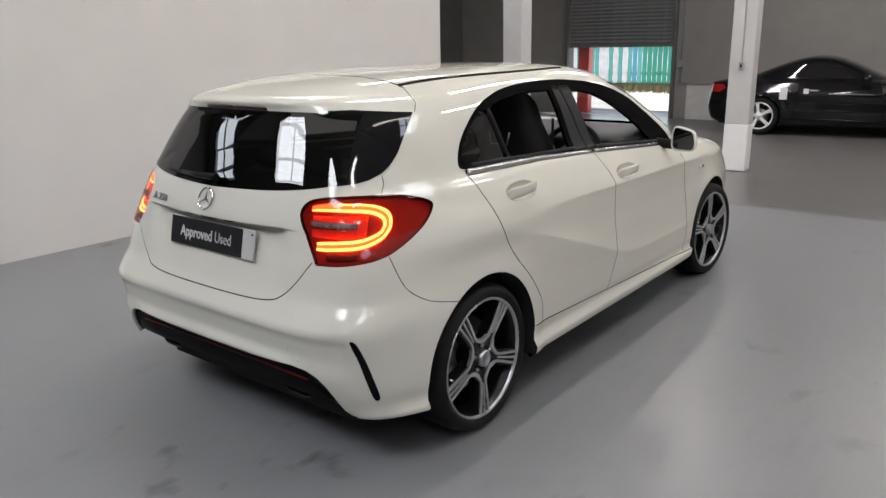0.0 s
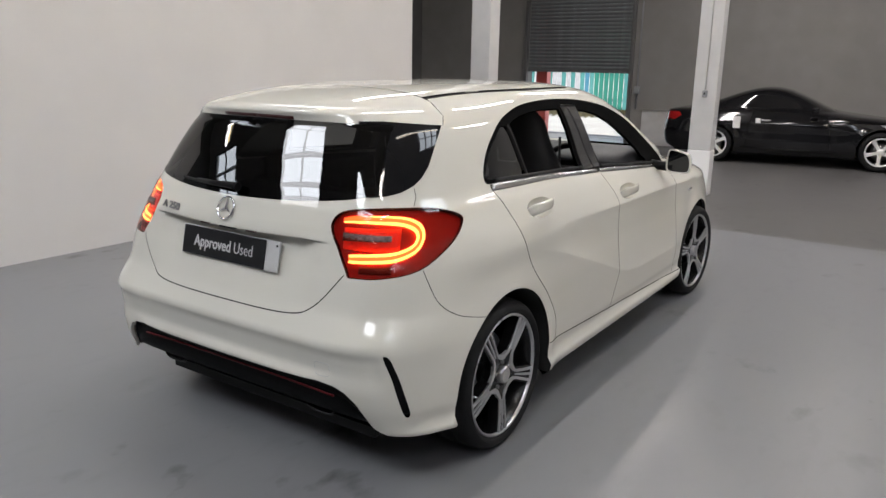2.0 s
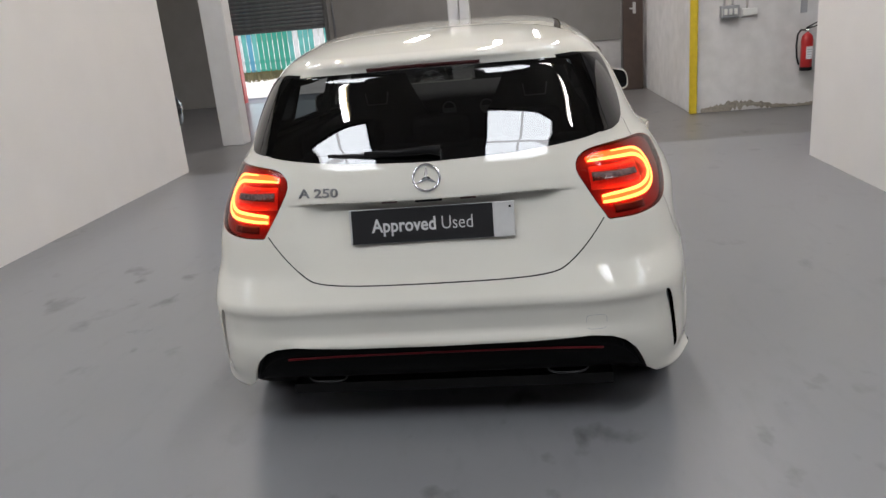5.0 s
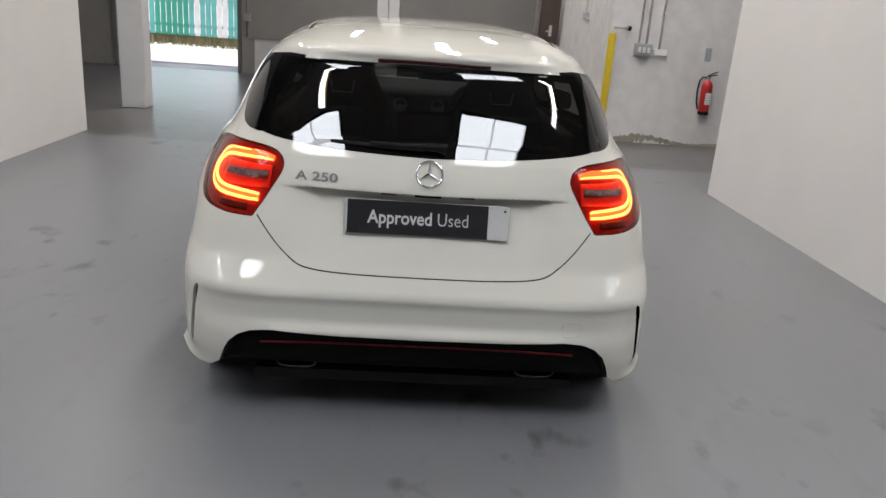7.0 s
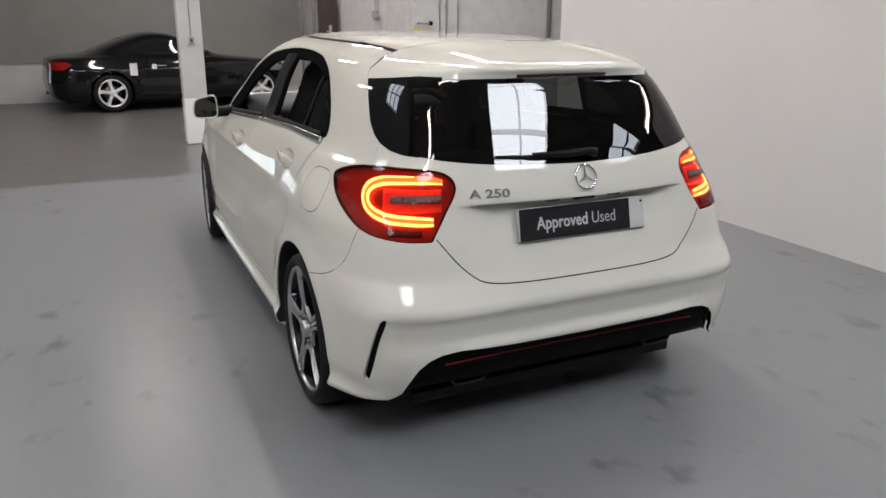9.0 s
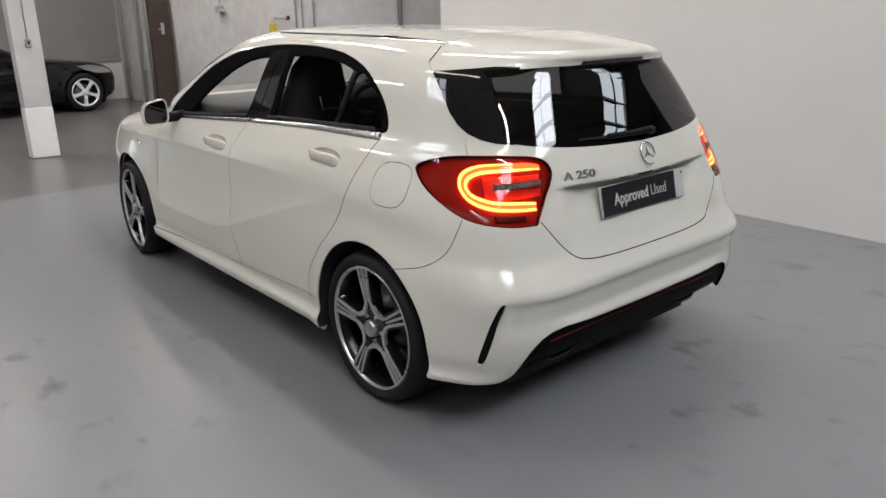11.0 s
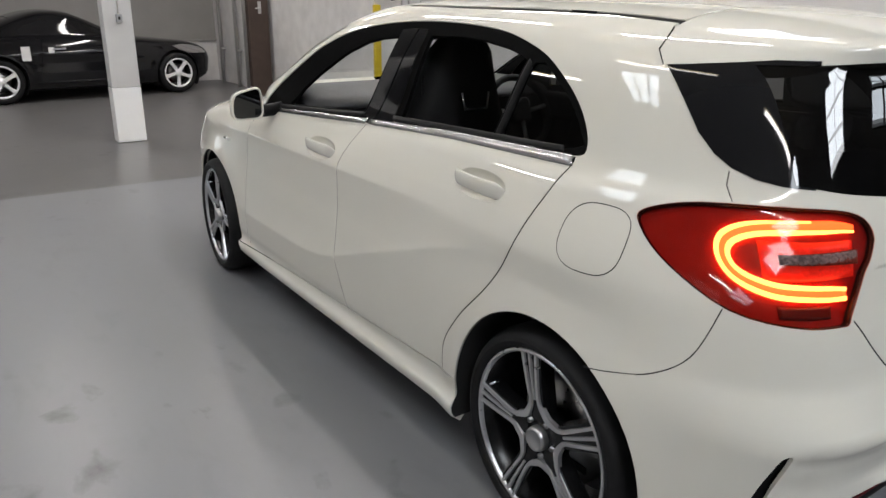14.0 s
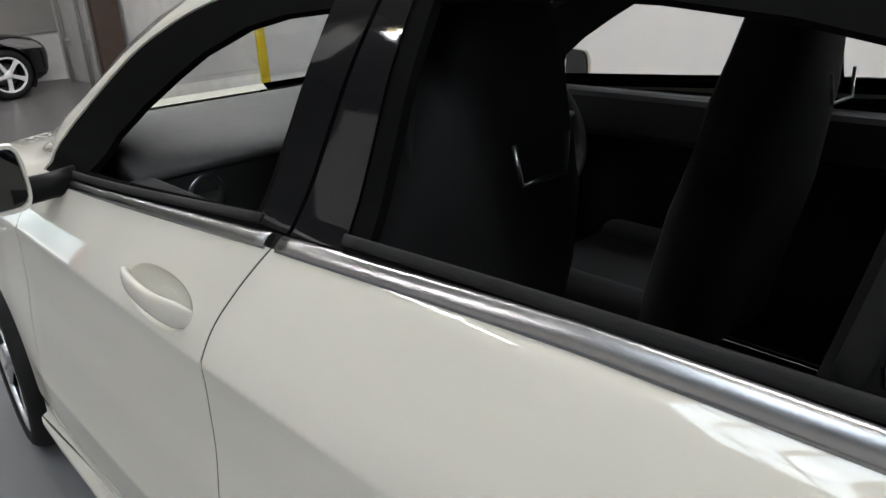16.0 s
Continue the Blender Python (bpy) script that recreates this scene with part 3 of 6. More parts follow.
class Shell:
    """Rows of height, half width, rear end, front end, and the roundness of the rear and front corners."""

    def __init__(self, rows, yc, shape=None, arc_z=0.7):
        rows = np.array(rows, float)
        v = np.r_[0, np.cumsum(np.hypot(np.diff(rows[:, 0]), np.diff(rows[:, 1])))]
        self.v0, self.v1, self.yc, self.shape = 0.0, v[-1], yc, shape
        self.cz, self.cw, self.cr, self.cf, self.cnr, self.cnf = (pchip(v, rows[:, k]) for k in range(6))
        self.tv = np.linspace(0, v[-1], 3000)
        self.tz = np.maximum.accumulate(self.cz(self.tv) + 1e-9 * np.arange(3000))
        psi = np.linspace(0, math.pi, 1200)
        p = self.raw(psi, np.full(1200, float(self.vz(arc_z))))
        self.tp, self.ta = psi, np.r_[0, np.cumsum(np.linalg.norm(np.diff(p, axis=0), axis=1))]
        self.amax = self.ta[-1]

    def vz(self, z):
        return np.interp(z, self.tz, self.tv)

    def raw(self, psi, v):
        w, n = self.cw(v), np.where(psi < math.pi / 2, self.cnr(v), self.cnf(v))
        far = np.where(psi < math.pi / 2, self.yc - self.cr(v), self.cf(v) - self.yc)
        s, c = np.abs(np.sin(psi)) + 1e-9, np.abs(np.cos(psi)) + 1e-9
        rad = ((s / w) ** n + (c / far) ** n) ** (-1 / n)
        return np.stack([rad * np.sin(psi), self.yc - rad * np.cos(psi), self.cz(v)], -1)

    def place(self, psi, v):
        p = self.raw(psi, v)
        return self.shape(p, psi, self.cw(v)) if self.shape else p

    def at(self, a, v, off=0.0):
        psi, e = np.interp(a, self.ta, self.tp), 1e-3
        p = self.place(psi, v)
        lo, hi = np.clip(psi - e, 0, math.pi), np.clip(psi + e, 0, math.pi)
        dp = self.place(hi, v) - self.place(lo, v)
        dv = self.place(psi, np.minimum(v + e, self.v1)) - self.place(psi, np.maximum(v - e, 0))
        n = np.cross(dp, dv)
        edge = (psi <= 1e-6) | (psi >= math.pi - 1e-6)
        n[edge, 0] = 0
        n /= np.linalg.norm(n, axis=-1, keepdims=True) + 1e-12
        p[edge, 0] = 0
        return p + off * n, n

    def dom(self, psi, v):
        return float(np.interp(psi, self.tp, self.ta)), float(v)

    def side(self, y, z):
        """The spot on the side at this length and height."""
        v = float(self.vz(z))
        w = float(self.cw(v))
        back = y < self.yc
        n = float(self.cnr(v) if back else self.cnf(v))
        far = float(self.yc - self.cr(v) if back else self.cf(v) - self.yc)
        x = w * max(1e-6, 1 - min(0.9999, abs(y - self.yc) / far) ** n) ** (1 / n)
        return self.dom(math.atan2(x, self.yc - y), v)

    def back(self, x, z):
        """The spot on the rear at this offset and height."""
        v = float(self.vz(z))
        w, n, far = float(self.cw(v)), float(self.cnr(v)), float(self.yc - self.cr(v))
        y = self.yc - far * max(1e-6, 1 - min(0.9999, x / w) ** n) ** (1 / n)
        return self.dom(math.atan2(x, self.yc - y), v)

    def turn(self, x, y, z):
        """The spot in the direction of this place, at its height."""
        return self.dom(math.atan2(x, self.yc - y), float(self.vz(z)))

    def top(self, x, y, zmin=1.2):
        """The spot on the roof over this place."""
        psi, d = math.atan2(x, self.yc - y), math.hypot(x, y - self.yc)
        vs = self.tv[self.tz > zmin]
        p = self.raw(np.full(len(vs), psi), vs)
        rad = np.hypot(p[:, 0], p[:, 1] - self.yc)
        return self.dom(psi, float(np.interp(-d, np.maximum.accumulate(-rad + 1e-9 * np.arange(len(rad))), vs)))


def fine(points, spot, step=0.025, closed=True):
    """Maps an outline to the sheet, in short steps."""
    out = []
    pts = list(points) + ([points[0]] if closed else [])
    for p, q in zip(pts, pts[1:]):
        k = max(1, int(math.dist(p, q) / step))
        out += [spot(*[a + (b - a) * i / k for a, b in zip(p, q)]) for i in range(k)]
    if not closed:
        out.append(spot(*pts[-1]))
    return out


def smooth_line(pts, closed=False, k=6):
    """Catmull-Rom through the points."""
    n = len(pts)
    out = []
    rng = range(n) if closed else range(n - 1)
    for i in rng:
        p0 = np.array(pts[(i - 1) % n] if closed or i else pts[0], float)
        p1, p2 = np.array(pts[i], float), np.array(pts[(i + 1) % n], float)
        p3 = np.array(pts[(i + 2) % n] if closed or i + 2 < n else pts[-1], float)
        for j in range(k):
            t = j / k
            out.append(tuple(0.5 * (2 * p1 + (p2 - p0) * t + (2 * p0 - 5 * p1 + 4 * p2 - p3) * t * t + (3 * p1 - p0 - 3 * p2 + p3) * t ** 3)))
    if not closed:
        out.append(tuple(pts[-1]))
    return out


def ribbon(line, half):
    """Quads of a thin strip along a line on the sheet."""
    out = []
    line = [np.array(p, float) for p in line]
    left, right = [], []
    for i, p in enumerate(line):
        d = line[min(i + 1, len(line) - 1)] - line[max(i - 1, 0)]
        d = d / (np.linalg.norm(d) + 1e-12)
        m = np.array([-d[1], d[0]]) * half
        left.append(p + m)
        right.append(p - m)
    return [tuple(p) for p in left] + [tuple(p) for p in right[::-1]]


def cut_sheet(shell, regions, step):
    """Triangles of the sheet with, for each, the names of the regions that it lies in."""
    verts, faces, names = [], [], []
    A, V = shell.amax, shell.v1

    def face(poly, name):
        if sum(p[0] * q[1] - p[1] * q[0] for p, q in zip(poly, poly[1:] + poly[:1])) < 0:
            poly = poly[::-1]
        idx = list(range(len(verts), len(verts) + len(poly)))
        verts.extend(Vector((min(max(a, 0.0), A), min(max(v, 0.0), V))) for a, v in poly)
        faces.append(idx)
        names.append(name)

    face(fine([(0, 0), (A, 0), (A, V), (0, V)], lambda a, v: (a, v), step), "all")
    for name, poly in regions:
        clean = []
        for p in poly:
            if not clean or math.dist(p, clean[-1]) > 1e-4:
                clean.append(p)
        if math.dist(clean[0], clean[-1]) < 1e-4:
            clean.pop()
        face(clean, name)
    na, nv = int(A / step), int(V / step)
    for i in range(1, na):
        for j in range(1, nv):
            verts.append(Vector((A * (i + 0.5 * (j % 2)) / na if i < na - 1 else A * i / na, V * j / nv)))
    vs, _, fs, _, _, of = delaunay_2d_cdt(verts, [], faces, 0, 1e-6)
    dom = np.array([(v.x, v.y) for v in vs])
    return dom, [(tuple(f), {names[k] for k in o}) for f, o in zip(fs, of)]


def sheet_mesh(name, shell, dom, tris, sides, material, parent, label="", off=0.0, rim=0.012, flip=False, push=None):
    """One panel: the triangles given, on the right (+1), left (-1) or both sides, with a rim turned inwards."""
    used = sorted({i for t in tris for i in t})
    if not used:
        return None
    at = {i: k for k, i in enumerate(used)}
    P, N = shell.at(dom[used, 0], dom[used, 1], off)
    if push:
        P = push(P, N)
    V, F, NO, seam = [], [], [], {}
    count = {}
    for t in tris:
        for a, b in zip(t, t[1:] + t[:1]):
            count[frozenset((a, b))] = count.get(frozenset((a, b)), 0) + 1
    for s in sides:
        m = np.array([s, 1, 1.0])
        ids = []
        for p, n_ in zip(P * m, N * m * (-1 if flip else 1)):
            key = tuple(np.round(p, 6)) if abs(p[0]) < 1e-6 else None
            if key in seam:
                ids.append(seam[key])
                continue
            if key:
                seam[key] = len(V)
            ids.append(len(V))
            V.append(p.tolist())
            NO.append(n_.tolist())
        for t in tris:
            i, j, k = (at[q] for q in t)
            w = np.cross(P[j] - P[i], P[k] - P[i]) @ (N[i] + N[j] + N[k])
            q = (i, j, k) if (w > 0) == (s > 0) else (i, k, j)
            if flip:
                q = (q[0], q[2], q[1])
            F.append(tuple(ids[x] for x in q))
        if rim:
            for t in tris:
                c = P[[at[q] for q in t]].mean(0)
                for a, b in zip(t, t[1:] + t[:1]):
                    if count[frozenset((a, b))] > 1:
                        continue
                    ia, ib = at[a], at[b]
                    if len(sides) == 2 and abs(P[ia][0]) < 1e-6 and abs(P[ib][0]) < 1e-6:
                        continue
                    o = np.cross(P[ib] - P[ia], N[ia])
                    o /= np.linalg.norm(o) + 1e-12
                    if o @ (P[ia] - c) < 0:
                        o = -o
                    k0 = len(V)
                    V += [(q * m).tolist() for q in (P[ia], P[ib], P[ib] - rim * N[ib], P[ia] - rim * N[ia])]
                    NO += [(o * m).tolist()] * 4
                    F.append((k0, k0 + 1, k0 + 2, k0 + 3))
    me = bpy.data.meshes.new(name)
    me.from_pydata(V, [], F)
    me.polygons.foreach_set("use_smooth", [True] * len(me.polygons))
    me.normals_split_custom_set_from_vertices(NO)
    return link_mesh(name, me, material, parent, label)

# the white hatchback ---------------------------------------------------------
# height, half width, rear, front, roundness rear, roundness front
BODY = [
    (0.195, 0.862, -0.58, 3.4, 7.5, 5.2), (0.228, 0.899, -0.61, 3.46, 8.2, 5.2), (0.264, 0.903, -0.642, 3.5, 8.5, 5.2), (0.288, 0.883, -0.657, 3.51, 8.5, 5.2), (0.305, 0.882, -0.665, 3.52, 8.5, 5.2), (0.35, 0.888, -0.682, 3.53, 8.4, 5.2),
    (0.42, 0.889, -0.702, 3.55, 8, 5.2), (0.5, 0.889, -0.722, 3.56, 7.6, 5.2), (0.555, 0.889, -0.733, 3.56, 7.5, 5.2), (0.582, 0.889, -0.736, 3.56, 7.4, 5.2), (0.602, 0.889, -0.7285, 3.56, 7.3, 5.2),
    (0.645, 0.887, -0.7085, 3.55, 7, 5.2), (0.7, 0.881, -0.684, 3.53, 6.6, 5.2), (0.78, 0.873, -0.678, 3.46, 6.3, 5.2), (0.84, 0.863, -0.673, 3.36, 6.1, 5.39), (0.9, 0.844, -0.67, 3.14, 5.8, 5.29),
    (0.945, 0.823, -0.668, 2.86, 5.6, 4.86), (0.985, 0.803, -0.6555, 2.5562, 5.4, 4.88), (1.03, 0.778, -0.6365, 2.4625, 5.4, 5.75), (1.06, 0.75, -0.62, 2.44, 5.5, 6.2), (1.1, 0.728, -0.598, 2.3529, 5.5, 6.8),
    (1.18, 0.696, -0.552, 2.1886, 5.4, 6.8), (1.26, 0.665, -0.505, 2.0235, 5.1, 6.8), (1.3, 0.6455, -0.482, 1.9355, 4.9, 6.55), (1.315, 0.638, -0.4745, 1.9021, 4.7, 6.46), (1.335, 0.627, -0.476, 1.852, 4.4, 6.08), (1.355, 0.615, -0.49, 1.802, 4.1, 5.8),
    (1.3768, 0.597, -0.47, 1.742, 3.9, 5.42), (1.4031, 0.57, -0.37, 1.672, 3.6, 4.95), (1.4277, 0.5307, -0.24, 1.602, 3.4, 4.37), (1.4468, 0.4752, -0.09, 1.5148, 3.2, 3.8), (1.46, 0.404, 0.1, 1.409, 3, 3.18),
    (1.469, 0.2913, 0.36, 1.2797, 2.6, 2.62), (1.4725, 0.1603, 0.66, 1.1321, 2.2, 2.2), (1.4736, 0.004, 0.98, 0.99, 2, 2),
]
REAR_Z, REAR_Y = [b[0] for b in BODY if b[0] < 1.38], [b[2] for b in BODY if b[0] < 1.38]
HAUNCH = pchip([0.55, 0.75, 0.86, 0.92, 1.0, 1.1, 1.22, 1.31, 1.42], [0.0, 0.012, 0.034, 0.0365, 0.033, 0.029, 0.027, 0.024, 0.0])
HUB_Z, HUB_F, ARCH = 0.316, 2.699, 0.368


def car_shape(p, psi, w):
    p = p.copy()
    x, y, z = p[..., 0], p[..., 1], p[..., 2]
    sw = np.clip(np.abs(x) / (w + 1e-6), 0, 1) ** 6
    low = 1 - step01(z, 0.97, 1.03)
    # two pressed lines along the flank
    z1 = np.interp(y, [0.3, 1.2, 2.0, 2.4, 3.2], [0.862, 0.858, 0.856, 0.846, 0.82])
    z2 = np.interp(y, [0.2, 0.5, 0.87, 1.18, 1.32, 1.45, 1.6, 2.2], [0.81, 0.735, 0.616, 0.512, 0.480, 0.466, 0.460, 0.455])
    span1 = step01(y, 0.35, 1.2) * (1 - step01(y, 3.0, 3.4))
    span2 = step01(y, 0.15, 0.6) * (1 - step01(y, 2.1, 2.35))
    d1, d2 = z - z1, z - z2
    soft = lambda d: np.sqrt(d * d + 0.003 ** 2) - 0.003
    r1 = np.where(d1 > 0, np.exp(-soft(d1) / 0.08), np.exp(-soft(d1) / 0.032))
    r2 = np.where(d2 > 0, np.exp(-soft(d2) / 0.05), np.exp(-soft(d2) / 0.09))
    hollow = np.exp(-(((z - (z1 + z2) / 2) / np.maximum(0.05, (z1 - z2) * 0.36)) ** 2))
    dx = sw * low * (0.0135 * r1 * span1 + 0.011 * r2 * span2 - 0.009 * hollow * span1 * span2)
    # flared wheel arches
    for cy in (0.0, HUB_F):
        d = np.hypot(y - cy, z - HUB_Z)
        behind = 1.0 if cy == 0 else step01(y, cy - 0.30, cy - 0.05)
        dx = dx + sw * low * 0.016 * behind * np.exp(-(((d - ARCH) / 0.07) ** 2)) * (z > 0.15)
    # shoulder over the rear wheel
    dx = dx + sw * HAUNCH(np.clip(z, 0.55, 1.42)) * np.exp(-(((y + 0.08) / np.where(y > -0.08, 0.5, 0.275)) ** 2))
    dx = dx + sw * 0.008 * np.exp(-(((y + 0.36) / 0.17) ** 2)) * (1 - step01(z, 0.62, 0.86))
    p[..., 0] = x + np.sign(x) * dx
    # the tail is bowed across in plan, more gently than its corners
    mid = np.interp(z, REAR_Z, REAR_Y)
    bow = np.interp(z, [0.54, 0.80, 0.95, 1.40], [0.0, 0.13, 0.26, 0.26]) * x * x
    y = np.where(psi < 1.2, mid + (np.clip(y - mid, 0, None) ** 3 + bow ** 3) ** (1 / 3), y)
    # tailgate: an undercut, and the pocket for the plate in it
    rw = np.clip(1 - np.abs(x) / 0.60, 0, 1)
    rear = (psi < 0.55) * 1.0
    pocket = step01(np.abs(x), 0.47, 0.34) * np.clip((z - 0.70) / 0.22, 0, 1) * (1 - step01(z, 0.920, 0.934))
    under = 0.008 * np.clip((z - 0.70) / 0.14, 0, 1) * (1 - step01(z, 0.920, 0.934)) * step01(rw, 0.04, 0.34)
    y2 = y + rear * (under + 0.036 * pocket)
    # bumper: undercut below its edge, rolled lower lip
    edge = step01(z, 0.597, 0.552) * step01(z, 0.41, 0.50) * (1 - step01(np.abs(x), 0.72, 0.79))
    roll = np.exp(-(((z - 0.445) / 0.022) ** 2)) * (1 - step01(np.abs(x), 0.45, 0.62))
    p[..., 1] = y2 + rear * (0.016 * edge - 0.012 * roll)
    return p


S = Shell(BODY, 1.0, car_shape)


def ellipse(cy, cz, ry, rz, n=40, e=2.0):
    out = []
    for k in range(n):
        a = 2 * math.pi * k / n
        c, s = math.cos(a), math.sin(a)
        out.append((cy + ry * math.copysign(abs(c) ** (2 / e), c), cz + rz * math.copysign(abs(s) ** (2 / e), s)))
    return out


ZB = 0.19
side_ = lambda pts, st=0.025: fine(pts, S.side, st)
back_ = lambda pts, st=0.025: fine(pts, S.back, st)
turn_ = lambda pts, st=0.025: fine(pts, S.turn, st)
DLO = smooth_line([(2.16, 0.975), (1.12, 1.046), (0.07, 1.084)], k=8)[:-1] + smooth_line([(0.07, 1.084), (0.012, 1.094), (0.030, 1.145), (0.090, 1.208), (0.180, 1.268), (0.300, 1.323), (0.46, 1.363), (0.60, 1.381), (0.80, 1.392), (1.03, 1.392), (1.24, 1.379), (1.40, 1.359), (1.54, 1.331), (1.68, 1.287), (1.80, 1.237), (1.95, 1.156), (2.08, 1.07), (2.16, 0.975)], k=4)[:-1]
OPEN_F = [(1.82, 1.025), (1.185, 1.062), (1.120, 1.336), (1.24, 1.326), (1.34, 1.307), (1.46, 1.265), (1.56, 1.216), (1.67, 1.158), (1.77, 1.094)]
OPEN_R = [(0.925, 1.065), (0.400, 1.090), (0.365, 1.303), (0.41, 1.317), (0.49, 1.332), (0.62, 1.346), (0.72, 1.351), (0.918, 1.348)]
PIL_F = [(1.168, 1.05), (1.088, 1.05), (1.015, 1.366), (1.112, 1.36)]
PIL_R = [(1.078, 1.05), (0.966, 1.055), (0.950, 1.366), (1.006, 1.366)]
QWIN = smooth_line([(0.358, 1.100), (0.050, 1.105), (0.058, 1.145), (0.102, 1.192), (0.188, 1.249), (0.326, 1.298)], True, 3)
STRIP = [(2.0, 0.971), (1.56, 1.002), (1.12, 1.030), (0.6, 1.054), (0.033, 1.069), (0.035, 1.084), (0.09, 1.086), (0.6, 1.071), (1.12, 1.048), (1.56, 1.019), (2.0, 0.988)]
LAMP = smooth_line([(0.797, -0.288, 1.010), (0.745, -0.40, 1.042), (0.61, -0.53, 1.050), (0.505, -0.585, 1.036), (0.472, -0.602, 0.985), (0.515, -0.61, 0.90), (0.556, -0.612, 0.836), (0.567, -0.612, 0.820), (0.59, -0.604, 0.818), (0.68, -0.565, 0.822), (0.775, -0.472, 0.844), (0.815, -0.365, 0.908), (0.82, -0.302, 0.972)], True, 4)
HATCH = smooth_line([(0.0, 0.656), (0.25, 0.658), (0.385, 0.668), (0.445, 0.692), (0.505, 0.748), (0.566, 0.826)], k=5)
GLASS = smooth_line([(0.0, 1.048), (0.30, 1.056), (0.50, 1.073), (0.60, 1.092)], k=5)[:-1] + [(0.60, 1.092), (0.575, 1.18), (0.53, 1.325), (0.35, 1.333), (0.0, 1.336)]
FIN = [(0.555, -0.47, 1.083), (0.600, -0.425, 1.087), (0.630, -0.385, 1.097), (0.648, -0.345, 1.115), (0.652, -0.305, 1.140), (0.643, -0.25, 1.18), (0.60, -0.115, 1.318), (0.50, -0.33, 1.338), (0.44, -0.40, 1.338)]
VENT = smooth_line([(0.745, -0.625, 0.569), (0.763, -0.612, 0.568), (0.784, -0.60, 0.51), (0.801, -0.583, 0.43), (0.814, -0.565, 0.345), (0.798, -0.572, 0.336), (0.786, -0.592, 0.40), (0.770, -0.612, 0.49)], True, 3)


def gap(pts, spot, half=0.0023, st=0.02):
    return ribbon(fine(pts, spot, st, closed=False), half)


lamp_edge = turn_(LAMP, 0.02)
def arch_line(cy):
    """The arches reach a little further back than forward."""
    pts = [(cy - ARCH + 0.014, ZB), (cy + ARCH - 0.014, ZB)] + ellipse(cy, HUB_Z, ARCH - 0.014, ARCH, 60)[:31]
    return [(y if y > cy else cy + (y - cy) * (1.11 if cy else 1.06), z) for y, z in pts]


R = [("arch", side_(arch_line(cy), 0.03)) for cy in (0.0, HUB_F)]
# below the rear bumper
R.append(("below", turn_([(0.0, -0.7, ZB), (0.0, -0.7, 0.432), (0.30, -0.7, 0.436), (0.50, -0.69, 0.447), (0.565, -0.67, 0.437), (0.605, -0.65, 0.418), (0.64, -0.635, 0.383), (0.668, -0.625, 0.335), (0.69, -0.61, 0.285), (0.735, -0.59, 0.252), (0.80, -0.545, 0.246), (0.895, -0.45, 0.244), (0.905, -0.30, 0.240), (0.905, -0.30, ZB)], 0.02)))
R.append(("leg", turn_([(0.58, -0.65, ZB), (0.58, -0.65, 0.45), (0.70, -0.6, 0.40), (0.80, -0.545, 0.31), (0.91, -0.45, 0.32), (0.91, -0.25, 0.32), (0.91, -0.25, ZB)], 0.02)))
R += [("dlo", side_(DLO, 0.02)), ("open_f", side_(OPEN_F, 0.02)), ("open_r", side_(OPEN_R, 0.02)), ("qwin", side_(QWIN, 0.02)), ("strip", side_(STRIP, 0.02))]
R += [("pil_f", side_(PIL_F, 0.02)), ("pil_r", side_(PIL_R, 0.02))]
R += [("lamp", lamp_edge), ("glass", back_(GLASS)), ("fin", turn_(FIN)), ("vent", turn_(VENT, 0.01))]
hatch_poly = fine(HATCH, S.back, 0.02, closed=False) + fine([(0.566, 0.826), (0.49, 0.92), (0.456, 0.985), (0.49, 1.04), (0.585, 1.062), (0.62, 1.05)], S.back, 0.02, closed=False) + fine([(0.70, -0.44, 1.055), (0.665, -0.335, 1.088), (0.648, -0.245, 1.18), (0.603, -0.108, 1.318), (0.585, -0.075, 1.352)], S.turn, 0.02, closed=False)
roof_seam = [S.top(x, -0.045 + 0.015 * (x / 0.5) ** 2) for x in (0.50, 0.46, 0.40, 0.3, 0.2, 0.1, 0.0)]
hatch_poly += roof_seam
R.append(("hatch", hatch_poly + [(0.0, float(S.vz(1.2))), (0.0, float(S.vz(0.9)))]))
# seams
R.append(("gap", ribbon(fine(HATCH, S.back, 0.02, closed=False), 0.0021)))
R.append(("gap", ribbon(fine([(0.70, -0.425, 1.05), (0.672, -0.365, 1.080), (0.652, -0.345, 1.108)], S.turn, 0.02, closed=False), 0.0013)))
R.append(("gap", ribbon(fine([(0.603, -0.108, 1.318), (0.585, -0.075, 1.352)], S.turn, 0.02, closed=False) + roof_seam, 0.002)))
FDOOR = smooth_line([(1.10, 1.032), (1.145, 0.97), (1.18, 0.90), (1.187, 0.80), (1.184, 0.64), (1.180, 0.50), (1.14, 0.40), (1.10, 0.318)], k=5)
RDOOR = smooth_line([(0.036, 1.068), (0.066, 0.98), (0.129, 0.83), (0.225, 0.69), (0.346, 0.562), (0.425, 0.45), (0.43, 0.352)], k=5)
FFRONT = smooth_line([(2.06, 0.975), (2.13, 0.90), (2.16, 0.70), (2.19, 0.45), (2.17, 0.285)], k=5)
SILL = [(2.33, 0.272), (1.10, 0.318), (0.36, 0.352)]
for line in (FDOOR, RDOOR, FFRONT, SILL):
    R.append(("gap", gap(line, S.side)))
R.append(("gap", gap(smooth_line([(-0.465, 0.845), (-0.425, 0.73), (-0.35, 0.668), (-0.26, 0.640), (-0.165, 0.620)], k=5), S.side, 0.0013)))
